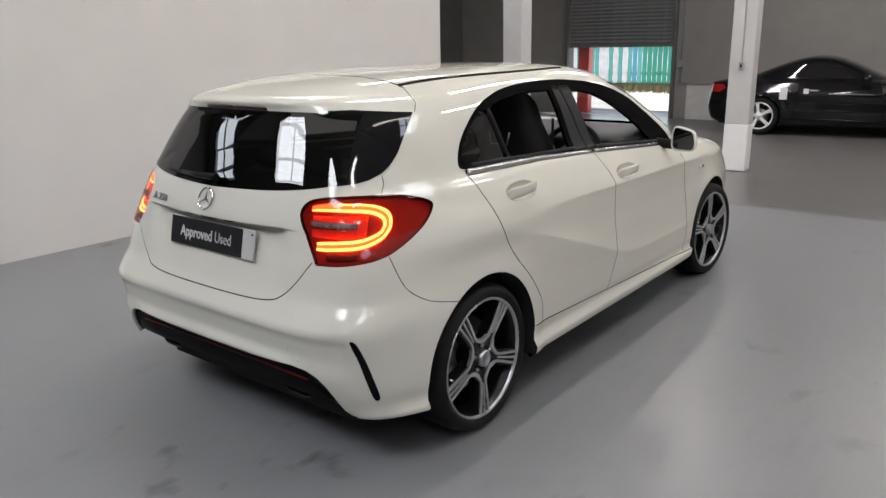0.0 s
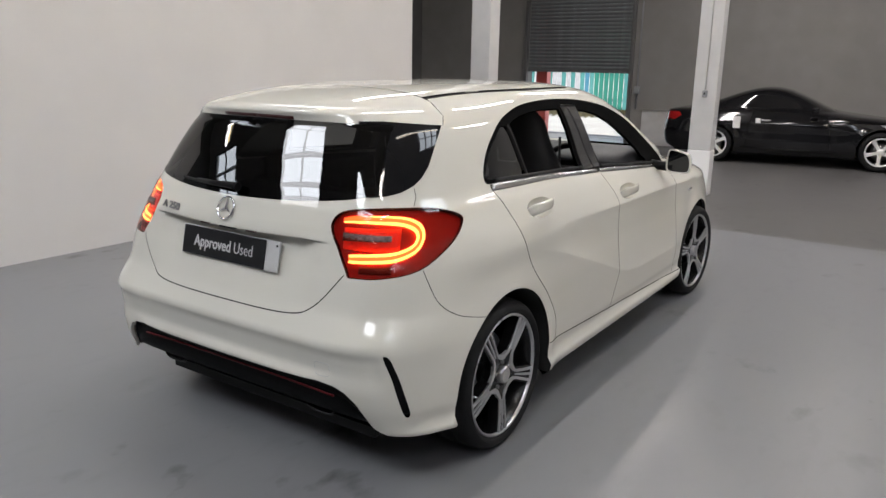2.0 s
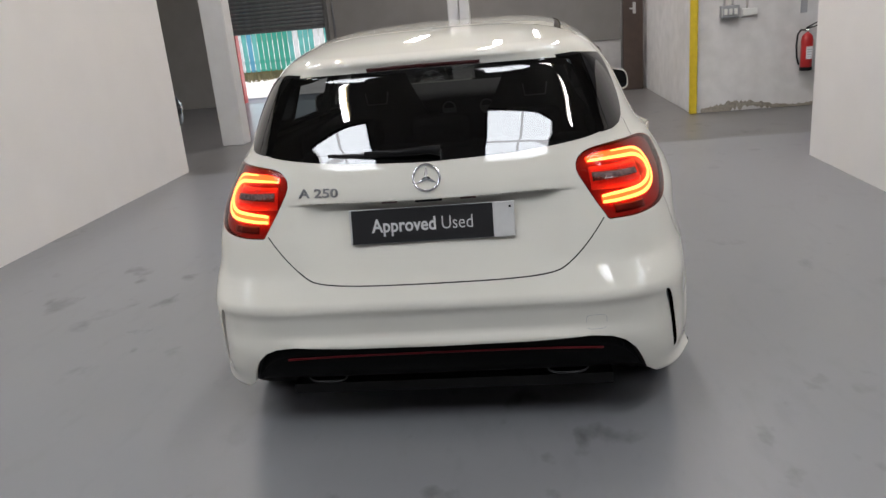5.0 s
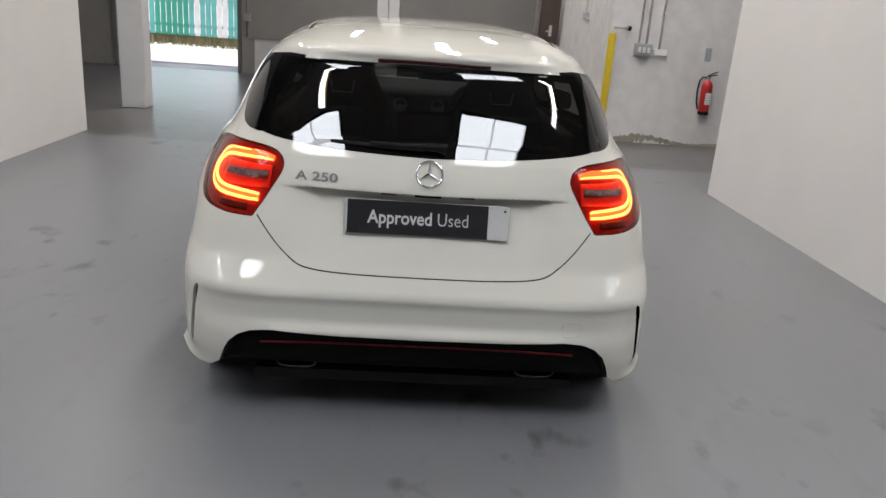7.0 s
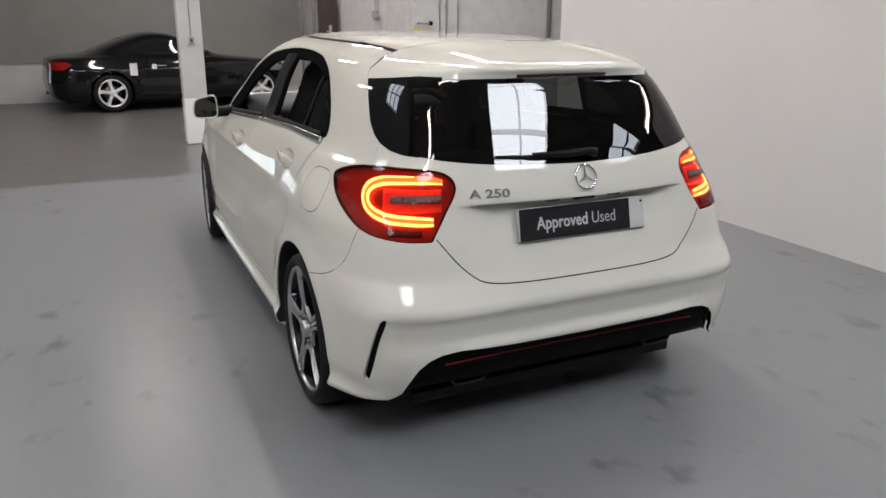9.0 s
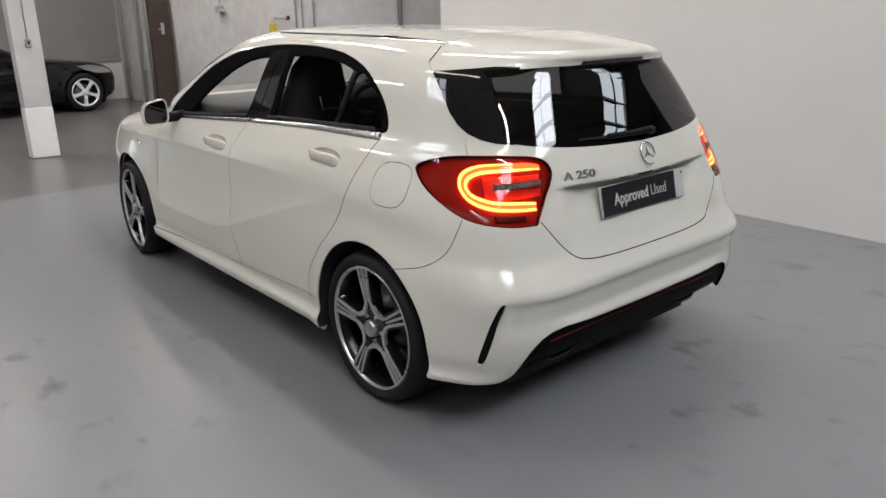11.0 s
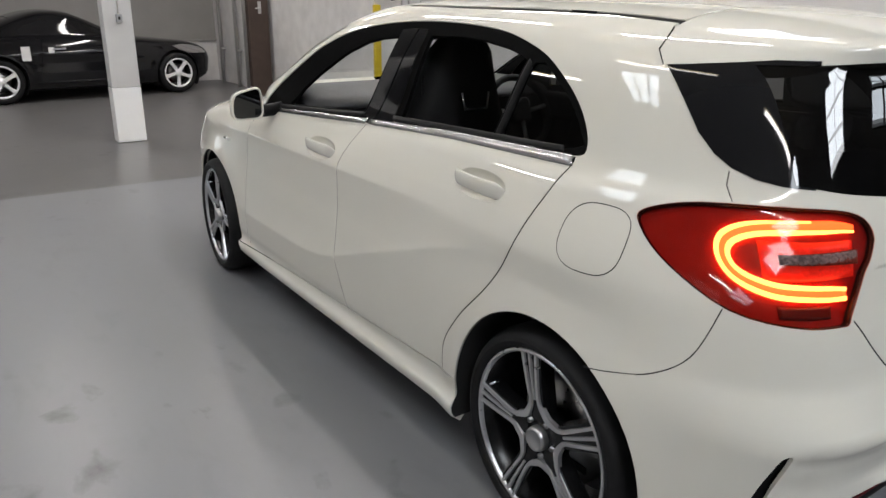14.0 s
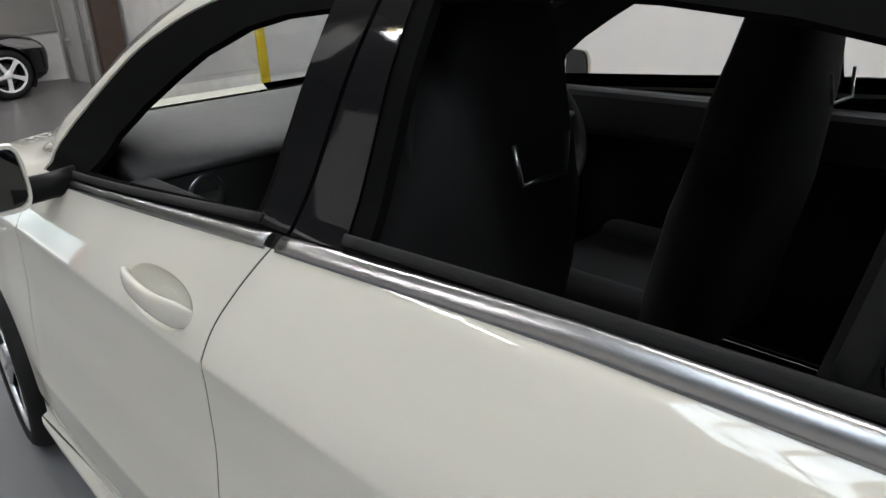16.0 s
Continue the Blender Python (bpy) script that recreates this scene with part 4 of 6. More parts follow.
R.append(("fdoor", side_([(1.10, 1.06)] + FDOOR + [(2.17, 0.285)] + FFRONT[::-1] + [(2.04, 0.99), (1.8, 1.03)], 0.03)))
R.append(("rdoor", side_([(0.033, 1.07)] + RDOOR + [(1.10, 0.318)] + FDOOR[::-1] + [(1.10, 1.055), (0.5, 1.08)], 0.03)))
R.append(("sill", side_([(2.33, 0.27), (1.11, 0.316), (0.36, 0.35), (0.30, 0.28), (0.30, ZB), (2.40, ZB)], 0.03)))
BUMP = [(0.0, -0.7, 0.650), (0.25, -0.69, 0.652), (0.40, -0.68, 0.667), (0.46, -0.67, 0.698), (0.574, -0.612, 0.838), (0.68, -0.565, 0.836), (0.775, -0.472, 0.856)]
R.append(("bumper", fine(BUMP, S.turn, 0.03, closed=False) + fine([(-0.46, 0.856), (-0.425, 0.73), (-0.35, 0.668), (-0.26, 0.640), (-0.165, 0.620), (-0.1, 0.5), (-0.1, 0.2)], S.side, 0.03, closed=False) + [(0.0, 0.0)]))
# fuel flap, on the left only
FLAP = ellipse(-0.128, 0.923, 0.094, 0.078, 40, 2.8)
for half_ in (FLAP[:21], FLAP[20:] + FLAP[:1]):
    R.append(("flap_gap", ribbon(fine(half_, S.side, 0.02, closed=False), 0.0013)))
R.append(("flap", side_(FLAP, 0.02)))
# scoops behind the door handles
HANDLES = {"f": (1.365, 0.906), "r": (0.340, 0.961)}
SCOOP = {k: [(y, z) for y, z in ellipse(hy, hz, 0.124, 0.039, 40, 2.2)] for k, (hy, hz) in HANDLES.items()}
for k in SCOOP:
    R.append(("scoop", side_(SCOOP[k], 0.02)))
# dark strips in the roof
sy = [-0.03 + 0.1 * k for k in range(14)]
sx = lambda y: 0.472 + 0.03 * math.sin(max(0.0, min(1.0, (y + 0.05) / 1.5)) * math.pi)
R.append(("roof_strip", [S.top(sx(y) + 0.012, y) for y in sy] + [S.top(sx(y) - 0.012, y) for y in sy[::-1]]))
# windscreen
WS = [(0.0, 2.30, 1.05), (0.45, 2.22, 1.05), (0.64, 2.13, 1.065), (0.60, 1.92, 1.16), (0.575, 1.68, 1.28), (0.53, 1.52, 1.355), (0.40, 1.58, 1.385), (0.0, 1.66, 1.40)]
R.append(("windscreen", turn_(WS, 0.04)))
# pressed creases, so that the sheet folds along them
for line, spot, half in ((smooth_line([(0.45, 0.861), (1.2, 0.858), (2.0, 0.856), (2.4, 0.846)], k=3), S.side, 0.0055), (smooth_line([(0.3, 0.785), (0.5, 0.735), (0.87, 0.616), (1.18, 0.512), (1.32, 0.480), (1.45, 0.466), (1.6, 0.460), (2.15, 0.456)], k=3), S.side, 0.0055),
                         ([(0.0, 0.576), (0.35, 0.576), (0.74, 0.576)], S.back, 0.010), ([(0.0, 0.927), (0.3, 0.927), (0.49, 0.927)], S.back, 0.008), ([(0.0, 0.458), (0.5, 0.462)], S.back, 0.008)):
    R.append(("crease", ribbon(fine(line, spot, 0.022, closed=False), half)))
DOM, TRIS = cut_sheet(S, R, 0.023)

car = thing("hatchback_car", "off-white five-door hatchback with black trim, tail lamps lit and windows down", "car")


def pick(test):
    return [t for t, n in TRIS if test(n)]


OUT = {"arch", "below", "gap"}
glassy = {"open_f", "open_r", "qwin", "glass", "fin", "strip", "dlo", "lamp", "vent", "roof_strip", "windscreen", "scoop"}
plain = lambda n: not (n & OUT) and not (n & glassy)
sheet = lambda name, test, sides, material, parent, label="", **kw: sheet_mesh(name, S, DOM, pick(test), sides, material, parent, label, **kw)
tail = sheet("tailgate", lambda n: plain(n) and "hatch" in n, (1, -1), M_PAINT, car, "off-white tailgate with roof spoiler")
bumper = sheet("rear_bumper", lambda n: plain(n) and "bumper" in n and "hatch" not in n, (1, -1), M_PAINT, car, "off-white sporty rear bumper")
doors = {}
for s in (1, -1):
    doors["f", s] = sheet("front_door", lambda n: plain(n) and "fdoor" in n and "rdoor" not in n and "sill" not in n, (s,), M_PAINT, car)
    doors["r", s] = sheet("rear_door", lambda n: plain(n) and "rdoor" in n and "sill" not in n, (s,), M_PAINT, car)
    sheet("side_sill", lambda n: plain(n) and "sill" in n, (s,), M_PAINT, car, rim=0.03)
main = lambda n: plain(n) and not (n & {"hatch", "bumper", "fdoor", "rdoor", "sill"})
sheet("body_shell", lambda n: main(n), (1,), M_PAINT, car, "off-white painted body shell", rim=0.03)
sheet("body_shell", lambda n: main(n) and not (n & {"flap", "flap_gap"}), (-1,), M_PAINT, car, "off-white painted body shell", rim=0.03)
sheet("fuel_flap", lambda n: "flap" in n and "flap_gap" not in n, (-1,), M_PAINT, car)
for s in (1, -1):
    sheet("window_frame", lambda n: "dlo" in n and not (n & {"open_f", "open_r", "qwin", "strip", "gap", "pil_f", "pil_r"}), (s,), M_SURROUND, car, "black window surround", off=-0.004, rim=0.014)
    sheet("frame_backing", lambda n: "dlo" in n and not (n & {"open_f", "open_r", "qwin"}), (s,), M_BLACKTRIM, car, off=-0.013, rim=0)
    sheet("belt_backing", lambda n: "strip" in n and "roof_strip" not in n, (s,), M_BLACKTRIM, car, off=-0.006, rim=0)
    for key in ("pil_f", "pil_r"):
        sheet("pillar_cover", lambda n: key in n and "dlo" in n and not (n & {"strip", "open_f", "open_r"}), (s,), M_BLACKGLOSS, car, "gloss black pillar cover", rim=0)
    sheet("quarter_window", lambda n: "qwin" in n, (s,), M_REARGLASS, car, "dark tinted fixed quarter glass", off=-0.010, rim=0)
    sheet("roof_strip", lambda n: "roof_strip" in n, (s,), M_BLACKGLOSS, car, off=-0.003, rim=0)
    sheet("side_fin", lambda n: "fin" in n and not (n & {"glass", "gap"}), (s,), M_BLACKGLOSS, tail, "gloss black fin beside the rear window", off=0.002)
    sheet("air_slot", lambda n: "vent" in n, (s,), M_BLACKTRIM, bumper, "black slot", off=-0.022, rim=0)
sheet("rear_window", lambda n: "glass" in n, (1, -1), M_REARGLASS, tail, "dark tinted rear window", off=0.001, rim=0)
sheet("windscreen", lambda n: "windscreen" in n and not (n & {"dlo"}), (1, -1), M_GLASS, car, "clear windscreen", off=-0.003, rim=0)
tuck = lambda P, N: np.stack([P[:, 0], P[:, 1], np.maximum(P[:, 2], 0.268)], 1)
sheet("bumper_underside", lambda n: "below" in n and not (n & {"arch", "leg"}), (1, -1), M_BLACKTRIM, bumper, "black underside of the bumper", off=-0.06, rim=0, push=tuck)
# dark liner inside the whole shell; open where the windows are
hole = {"open_f", "open_r", "qwin", "glass", "windscreen", "dlo"}
sheet("inner_lining", lambda n: not (n & hole) and not (n & {"arch", "below"}), (1, -1), M_CABIN, car, "black cabin lining", off=-0.045, rim=0)


def surf_band(name, line, half, off, sides, material, parent, label="", rim=0.006):
    """A narrow strip that follows the body along a line of the sheet; half: one half width, or one for each point."""
    line = np.array(line, float)
    h = np.asarray(half, float) * np.ones(len(line))
    d = np.gradient(line, axis=0)
    d /= np.linalg.norm(d, axis=1, keepdims=True) + 1e-12
    side = np.stack([-d[:, 1], d[:, 0]], 1)
    cols = [line + side * (h * k)[:, None] for k in (-1, -0.5, 0.5, 1)]
    offs = [off - 0.25 * rim, off, off, off - 0.25 * rim]
    for s in sides:
        bm = bmesh.new()
        rows = []
        for c, o in zip([cols[0]] + cols + [cols[3]], [off - rim] + offs + [off - rim]):
            p, _ = S.at(c[:, 0], c[:, 1], o)
            rows.append([bm.verts.new((s * q[0], q[1], q[2])) for q in p])
        for a, b in zip(rows, rows[1:]):
            for i in range(len(a) - 1):
                f = bm.faces.new((a[i], a[i + 1], b[i + 1], b[i]))
                f.smooth = True
        for e in (0, -1):
            bm.faces.new([r[e] for r in rows])
        bmesh.ops.recalc_face_normals(bm, faces=bm.faces)
        ob = part(name, bm, material, parent, label)
    return ob


# black strips set in the shut lines, put there for the shade of the gaps
for s in (1, -1):
    for key, line in (("f", FDOOR), ("r", RDOOR), ("f", FFRONT)):
        surf_band("door_seal", fine(line, S.side, 0.02, closed=False), 0.0027, -0.0004, (s,), M_RUBBER, doors[key, s], rim=0.004)
    surf_band("fender_seal", fine([(-0.465, 0.845), (-0.425, 0.73), (-0.35, 0.668), (-0.26, 0.640), (-0.18, 0.623)], S.side, 0.02, closed=False), 0.0024, -0.0004, (s,), M_RUBBER, car, rim=0.003)
    surf_band("sill_seal", fine(SILL, S.side, 0.04, closed=False), 0.005, -0.006, (s,), M_RUBBER, car, rim=0.004)
    surf_band("hatch_seal", fine(HATCH, S.back, 0.02, closed=False), 0.0032, -0.0004, (s,), M_RUBBER, tail, rim=0.004)
surf_band("flap_seal", fine(FLAP + FLAP[:1], S.side, 0.02, closed=False), 0.0024, -0.0004, (-1,), M_RUBBER, car, rim=0.003)
# bright strip under the side windows, in one piece for each door
for lo, hi in ((1.115, 1.97), (0.040, 1.087)):
    ys = np.linspace(hi, lo, 40)
    zs = np.interp(ys, [0.033, 0.6, 1.12, 1.56, 2.0], [1.0745, 1.0595, 1.0365, 1.0085, 0.979])
    line = [S.side(float(y), float(z)) for y, z in zip(ys, zs)]
    surf_band("window_strip", line, np.interp(ys, [0.08, 0.9, 1.97], [0.0155, 0.0135, 0.009]), 0.005, (1, -1), M_STRIP, car, "bright metal window strip", rim=0.012)
for s in (1, -1):
    # soft seals along the window openings
    surf_band("window_seal", fine([(1.98, 1.000), (1.16, 1.056)], S.side, 0.03, closed=False), 0.008, 0.002, (s,), M_RUBBER, car)
    surf_band("window_seal", fine([(0.97, 1.066), (0.09, 1.097)], S.side, 0.03, closed=False), 0.008, 0.002, (s,), M_RUBBER, car)
    surf_band("quarter_divider", fine([(0.380, 1.094), (0.346, 1.300)], S.side, 0.02, closed=False), 0.016, -0.002, (s,), M_BLACKTRIM, car, rim=0.014)

# tail lamps
GLOW = [(0.515, -0.592, 1.010), (0.56, -0.573, 1.016), (0.64, -0.535, 1.015), (0.700, -0.48, 1.007), (0.731, -0.435, 0.984), (0.738, -0.42, 0.950), (0.731, -0.445, 0.916), (0.695, -0.50, 0.895), (0.63, -0.550, 0.888), (0.552, -0.598, 0.882)]
for s in (1, -1):
    lamp = sheet_mesh("tail_lamp", S, DOM, pick(lambda n: "lamp" in n), (s,), M_LAMPBACK, car, "lit red tail lamp with a curved light guide", off=-0.017, rim=0)
    sheet_mesh("lens", S, DOM, pick(lambda n: "lamp" in n), (s,), M_LENS, lamp, "clear red outer lens", off=0.001, rim=0)
    surf_band("lamp_surround", lamp_edge + lamp_edge[:2], 0.0042, -0.001, (s,), M_BLACKGLOSS, lamp, rim=0.014)
    g = np.array(fine(smooth_line(GLOW, k=5), S.turn, 0.01, closed=False))
    gd = np.gradient(g, axis=0)
    gd /= np.linalg.norm(gd, axis=1, keepdims=True)
    gn = np.stack([-gd[:, 1], gd[:, 0]], 1)
    taper = np.interp(np.arange(len(g)), [0, len(g) * 0.12, len(g) * 0.93, len(g)], [0.55, 1.0, 1.0, 0.75])
    surf_band("light_guide", g, 0.0150 * taper, -0.008, (s,), M_LAMPGLOW, lamp, "glowing orange-red light guide", rim=0.006)
    for shift, cut in ((-0.0118, 0), (0.0118, len(g) // 6)):
        g2 = (g + gn * shift * taper[:, None])[cut if shift > 0 else 0:]
        surf_band("light_core", g2, 0.0056 * np.interp(np.arange(len(g2)), [0, 12, len(g2) - 12, len(g2)], [0.45, 1, 1, 0.8]), -0.006, (s,), M_LAMPHOT, lamp, "bright edge of the light guide", rim=0.004)
    surf_band("inner_reflector", fine([(0.520, -0.60, 0.951), (0.60, -0.555, 0.950), (0.66, -0.51, 0.950), (0.695, -0.475, 0.950)], S.turn, 0.01, closed=False), 0.042, -0.0135, (s,), M_LAMPINNER, lamp, "faintly lit red reflector", rim=0.003)
    rl = fine([(0.522, -0.60, 0.955), (0.60, -0.555, 0.953), (0.672, -0.505, 0.951)], S.turn, 0.01, closed=False)
    surf_band("reversing_lens", rl, np.linspace(0.016, 0.0105, len(rl)), 0.0013, (s,), M_LAMPCLEAR, lamp, "clear reversing lamp lens", rim=0.002)
    surf_band("lower_reflector", fine([(0.59, -0.585, 0.849), (0.70, -0.53, 0.852)], S.turn, 0.01, closed=False), 0.013, -0.0135, (s,), M_LAMPDARK, lamp, rim=0.003)

# number plate carrier
tilt = pose(0, -0.652, 0.849, 90 - 12, 0, 0)
plate = box("number_plate", -0.272, 0.276, -0.060, 0.058, -0.006, 0.0, M_PLATEGREY, tail, "pale plate with a black dealer panel", bevel=0.004)
plate.matrix_basis = tilt
panel = box("dealer_panel", -0.264, 0.206, -0.057, 0.055, 0.001, 0.004, M_PLATE, plate, "black panel with white words", bevel=0.001)
text_mesh("lettering", "Approved", 0.062, M_LETTER, plate, pose(-0.196, -0.002, 0.0045) @ Matrix.Diagonal((0.86, 1, 1, 1)), "white bold word", 0.0006, 0.0011)
text_mesh("lettering", "Used", 0.062, M_LETTER, plate, pose(0.034, -0.002, 0.0045) @ Matrix.Diagonal((0.84, 1, 1, 1)), "white thin word", 0.0006, -0.0004)
lathe("screw", [(0.0, 0.003), (0.004, 0.003), (0.004, 0.0)], M_BLACKTRIM, plate, n=12, m=pose(0.262, 0.04, 0.0, 0, -90, 0))
for x in (-0.13, 0.13):
    bm = bmesh.new()
    add_box(bm, x - 0.026, x + 0.026, -0.008, 0.008, -0.003, 0.003, 0.002)
    ob = part("plate_lamp", bm, M_LAMPCLEAR, tail, "small clear plate lamp")
    ob.location = (0, -0.648, 0.928)
box("release_switch", -0.045, 0.045, -0.656, -0.642, 0.922, 0.932, M_BLACKTRIM, tail, bevel=0.004)

# emblem: a bright ring with three arms
em = pose(0, -0.6545, 1.002, 90 - 22, 0, 0)
bm = bmesh.new()
add_tube(bm, [(0.043 * math.cos(a), 0.043 * math.sin(a), 0) for a in np.linspace(0, 2 * math.pi, 49)[:-1]], 0.0042, 8, closed=True)
bmesh.ops.recalc_face_normals(bm, faces=bm.faces)
emblem = part("emblem", bm, M_CHROME, tail, "round bright metal emblem ring")
emblem.matrix_basis = em
for k in range(3):
    a = math.pi / 2 + k * 2 * math.pi / 3
    bm = bmesh.new()
    tip, l, r = bm.verts.new((0.042 * math.cos(a), 0.042 * math.sin(a), 0)), bm.verts.new((0.008 * math.cos(a + 1.05), 0.008 * math.sin(a + 1.05), 0)), bm.verts.new((0.008 * math.cos(a - 1.05), 0.008 * math.sin(a - 1.05), 0))
    c = bm.verts.new((0, 0, 0.006))
    t2 = bm.verts.new((0.042 * math.cos(a), 0.042 * math.sin(a), 0.001))
    for f in ((c, t2, l), (c, r, t2), (tip, l, t2), (tip, t2, r), (tip, r, l)):
        bm.faces.new(f)
    bmesh.ops.recalc_face_normals(bm, faces=bm.faces)
    part("emblem_arm", bm, M_CHROME, emblem)
ba, bv = S.back(0.30, 0.966)
bp, bn = S.at(np.array([ba]), np.array([bv]), 0.001)
bq, _ = S.at(np.array([S.back(0.44, 0.966)[0]]), np.array([bv]), 0.001)
yaw = math.degrees(math.atan2(bp[0][1] - bq[0][1], bq[0][0] - bp[0][0]))
text_mesh("model_badge", "A 250", 0.042, M_BADGE, tail, pose(-bq[0][0], bq[0][1] - 0.002, 0.966, 90 - math.degrees(math.asin(bn[0][2])), 0, yaw) @ Matrix.Diagonal((1.40, 1, 1, 1)), "bright raised model numerals", 0.002, 0.0006)

# third brake lamp under the spoiler and the wiper
surf_band("brake_lamp", fine([(-0.0, 1.344), (0.10, 1.3435), (0.19, 1.342)], lambda x, z: S.back(max(x, 0.0), z), 0.02, closed=False), 0.007, 0.003, (1, -1), M_BRAKE3, tail, "dark red high brake lamp")
wip = tube("wiper", [(0.05, -0.632, 1.083), (0.02, -0.634, 1.088), (-0.08, -0.632, 1.086), (-0.20, -0.616, 1.086)], [0.018, 0.014, 0.010, 0.008], M_BLACKTRIM, tail, "black rear wiper arm")
tube("wiper_blade", [(-0.02, -0.629, 1.077), (-0.18, -0.615, 1.079), (-0.33, -0.584, 1.082)], [0.006, 0.007, 0.005], M_RUBBER, wip)

# handles: a scooped dish and a bow in front of it
def handle(door, key, s):
    hy, hz = HANDLES[key]
    rim_ = [S.side(y, z) for y, z in SCOOP[key]]
    pr, _ = S.at(np.array([a for a, _ in rim_]), np.array([v for _, v in rim_]))
    ca, cv = S.side(hy, hz)
    pc, nc = (q[0] for q in S.at(np.array([ca]), np.array([cv])))
    bm = bmesh.new()
    rings = []
    for r, d in ((1.0, 0.0), (0.95, 0.002), (0.86, 0.008), (0.65, 0.016), (0.35, 0.020)):
        rings.append([bm.verts.new((s * q[0], q[1], q[2])) for q in pc + (pr - pc) * r - nc * d])
    for a, b in zip(rings, rings[1:]):
        for i in range(len(a)):
            bm.faces.new((a[i], a[(i + 1) % len(a)], b[(i + 1) % len(a)], b[i])).smooth = True
    bm.faces.new(rings[-1])
    bmesh.ops.recalc_face_normals(bm, faces=bm.faces)
    part("handle_dish", bm, M_PAINT, door, "scooped off-white dish behind the handle")
    bm = bmesh.new()
    rows = []
    # along, up, out, half height, half depth
    spine = smooth_line([(0.106, 0.002, -0.004, 0.012, 0.006), (0.092, 0.002, 0.008, 0.021, 0.009), (0.064, -0.002, 0.019, 0.023, 0.010), (0.0, -0.006, 0.026, 0.023, 0.011), (-0.05, -0.007, 0.025, 0.024, 0.011), (-0.084, -0.005, 0.015, 0.024, 0.010), (-0.102, -0.004, -0.005, 0.014, 0.006)], k=4)
    for along, up, out, hh, hd in spine:
        ya = hy + along * 1.17
        pa, na = (q[0] for q in S.at(np.array([S.side(ya, hz)[0]]), np.array([cv])))
        row = []
        for k in range(14):
            a = 2 * math.pi * k / 14
            c_, s_ = math.cos(a), math.sin(a)
            q = pa + na * (out + hd * math.copysign(abs(c_) ** 0.8, c_)) + np.array([0, 0, 1.0]) * (up + hh * math.copysign(abs(s_) ** 0.8, s_))
            row.append(bm.verts.new((s * q[0], q[1], q[2])))
        rows.append(row)
    for a, b in zip(rows, rows[1:]):
        for i in range(14):
            bm.faces.new((a[i], a[(i + 1) % 14], b[(i + 1) % 14], b[i])).smooth = True
    bm.faces.new(rows[0])
    bm.faces.new(rows[-1])
    bmesh.ops.recalc_face_normals(bm, faces=bm.faces)
    part("handle", bm, M_PAINT, door, "off-white bow handle")


for s in (1, -1):
    handle(doors["f", s], "f", s)
    handle(doors["r", s], "r", s)

# mirrors
for s in (1, -1):
    bm = bmesh.new()
    prof = [(0.0, 1.0), (0.02, 1.03), (0.05, 0.97), (0.08, 0.80), (0.10, 0.5), (0.108, 0.1)]
    out = smooth_line([(0.878, 0.957), (0.94, 0.948), (1.002, 0.954), (1.014, 1.000), (0.998, 1.058), (0.94, 1.078), (0.886, 1.082), (0.872, 1.03)], True, 4)
    cx, cz = 0.943, 1.015
    rings = []
    for d, k in prof:
        rings.append([bm.verts.new((s * (cx + (x - cx) * k - 0.04 * d), 1.885 + d + 0.05 * (1.03 - x), cz + 0.006 + (z - cz) * k)) for x, z in out])
    for a, b in zip(rings, rings[1:]):
        for i in range(len(out)):
            bm.faces.new((a[i], a[(i + 1) % len(out)], b[(i + 1) % len(out)], b[i])).smooth = True
    bm.faces.new(rings[-1])
    inner = [bm.verts.new((s * (cx + (x - cx) * 0.925), 1.885 + 0.05 * (1.03 - x), cz + 0.006 + (z - cz) * 0.905)) for x, z in out]
    deep = [bm.verts.new((s * (cx + (x - cx) * 0.905), 1.905 + 0.05 * (1.03 - x), cz + 0.006 + (z - cz) * 0.88)) for x, z in out]
    for a, b in ((rings[0], inner), (inner, deep)):
        for i in range(len(out)):
            bm.faces.new((a[i], a[(i + 1) % len(out)], b[(i + 1) % len(out)], b[i]))
    bmesh.ops.recalc_face_normals(bm, faces=bm.faces)
    mir = part("door_mirror", bm, M_PAINT, car, "off-white door mirror housing")
    bm = bmesh.new()
    bm.faces.new([bm.verts.new((s * (cx + (x - cx) * 0.91), 1.894 + 0.05 * (1.03 - x), cz + 0.006 + (z - cz) * 0.89)) for x, z in out])
    r = bmesh.ops.extrude_face_region(bm, geom=bm.faces[:])
    bmesh.ops.translate(bm, vec=(0, 0.004, 0), verts=[v for v in r["geom"] if isinstance(v, bmesh.types.BMVert)])
    bmesh.ops.recalc_face_normals(bm, faces=bm.faces)
    part("mirror_glass", bm, M_MIRROR, mir, "mirror glass")
    tube("mirror_foot", [(s * 0.77, 1.93, 0.985), (s * 0.82, 1.935, 0.985), (s * 0.91, 1.925, 0.985)], [0.035, 0.028, 0.03], M_BLACKTRIM, mir, "black mirror foot")
    bm = bmesh.new()
    add_tube(bm, [(s * 0.885, 2.36, 0.79), (s * 0.885, 2.42, 0.795)], 0.008, 8)
    part("side_badge", bm, M_CHROME, car)

# diffuser under the bumper, its red line and the tail pipes
def low_edge(x):
    return float(np.interp(abs(x), [0, 0.5, 0.565, 0.605, 0.64, 0.668, 0.69, 0.70], [0.445, 0.447, 0.437, 0.418, 0.383, 0.335, 0.287, 0.275]))


def rear_at(x, z, inset):
    a, v = S.back(abs(x), max(z, 0.2))
    q, n_ = (k[0] for k in S.at(np.array([a]), np.array([v]), -inset))
    return (math.copysign(q[0], x), q[1], z)


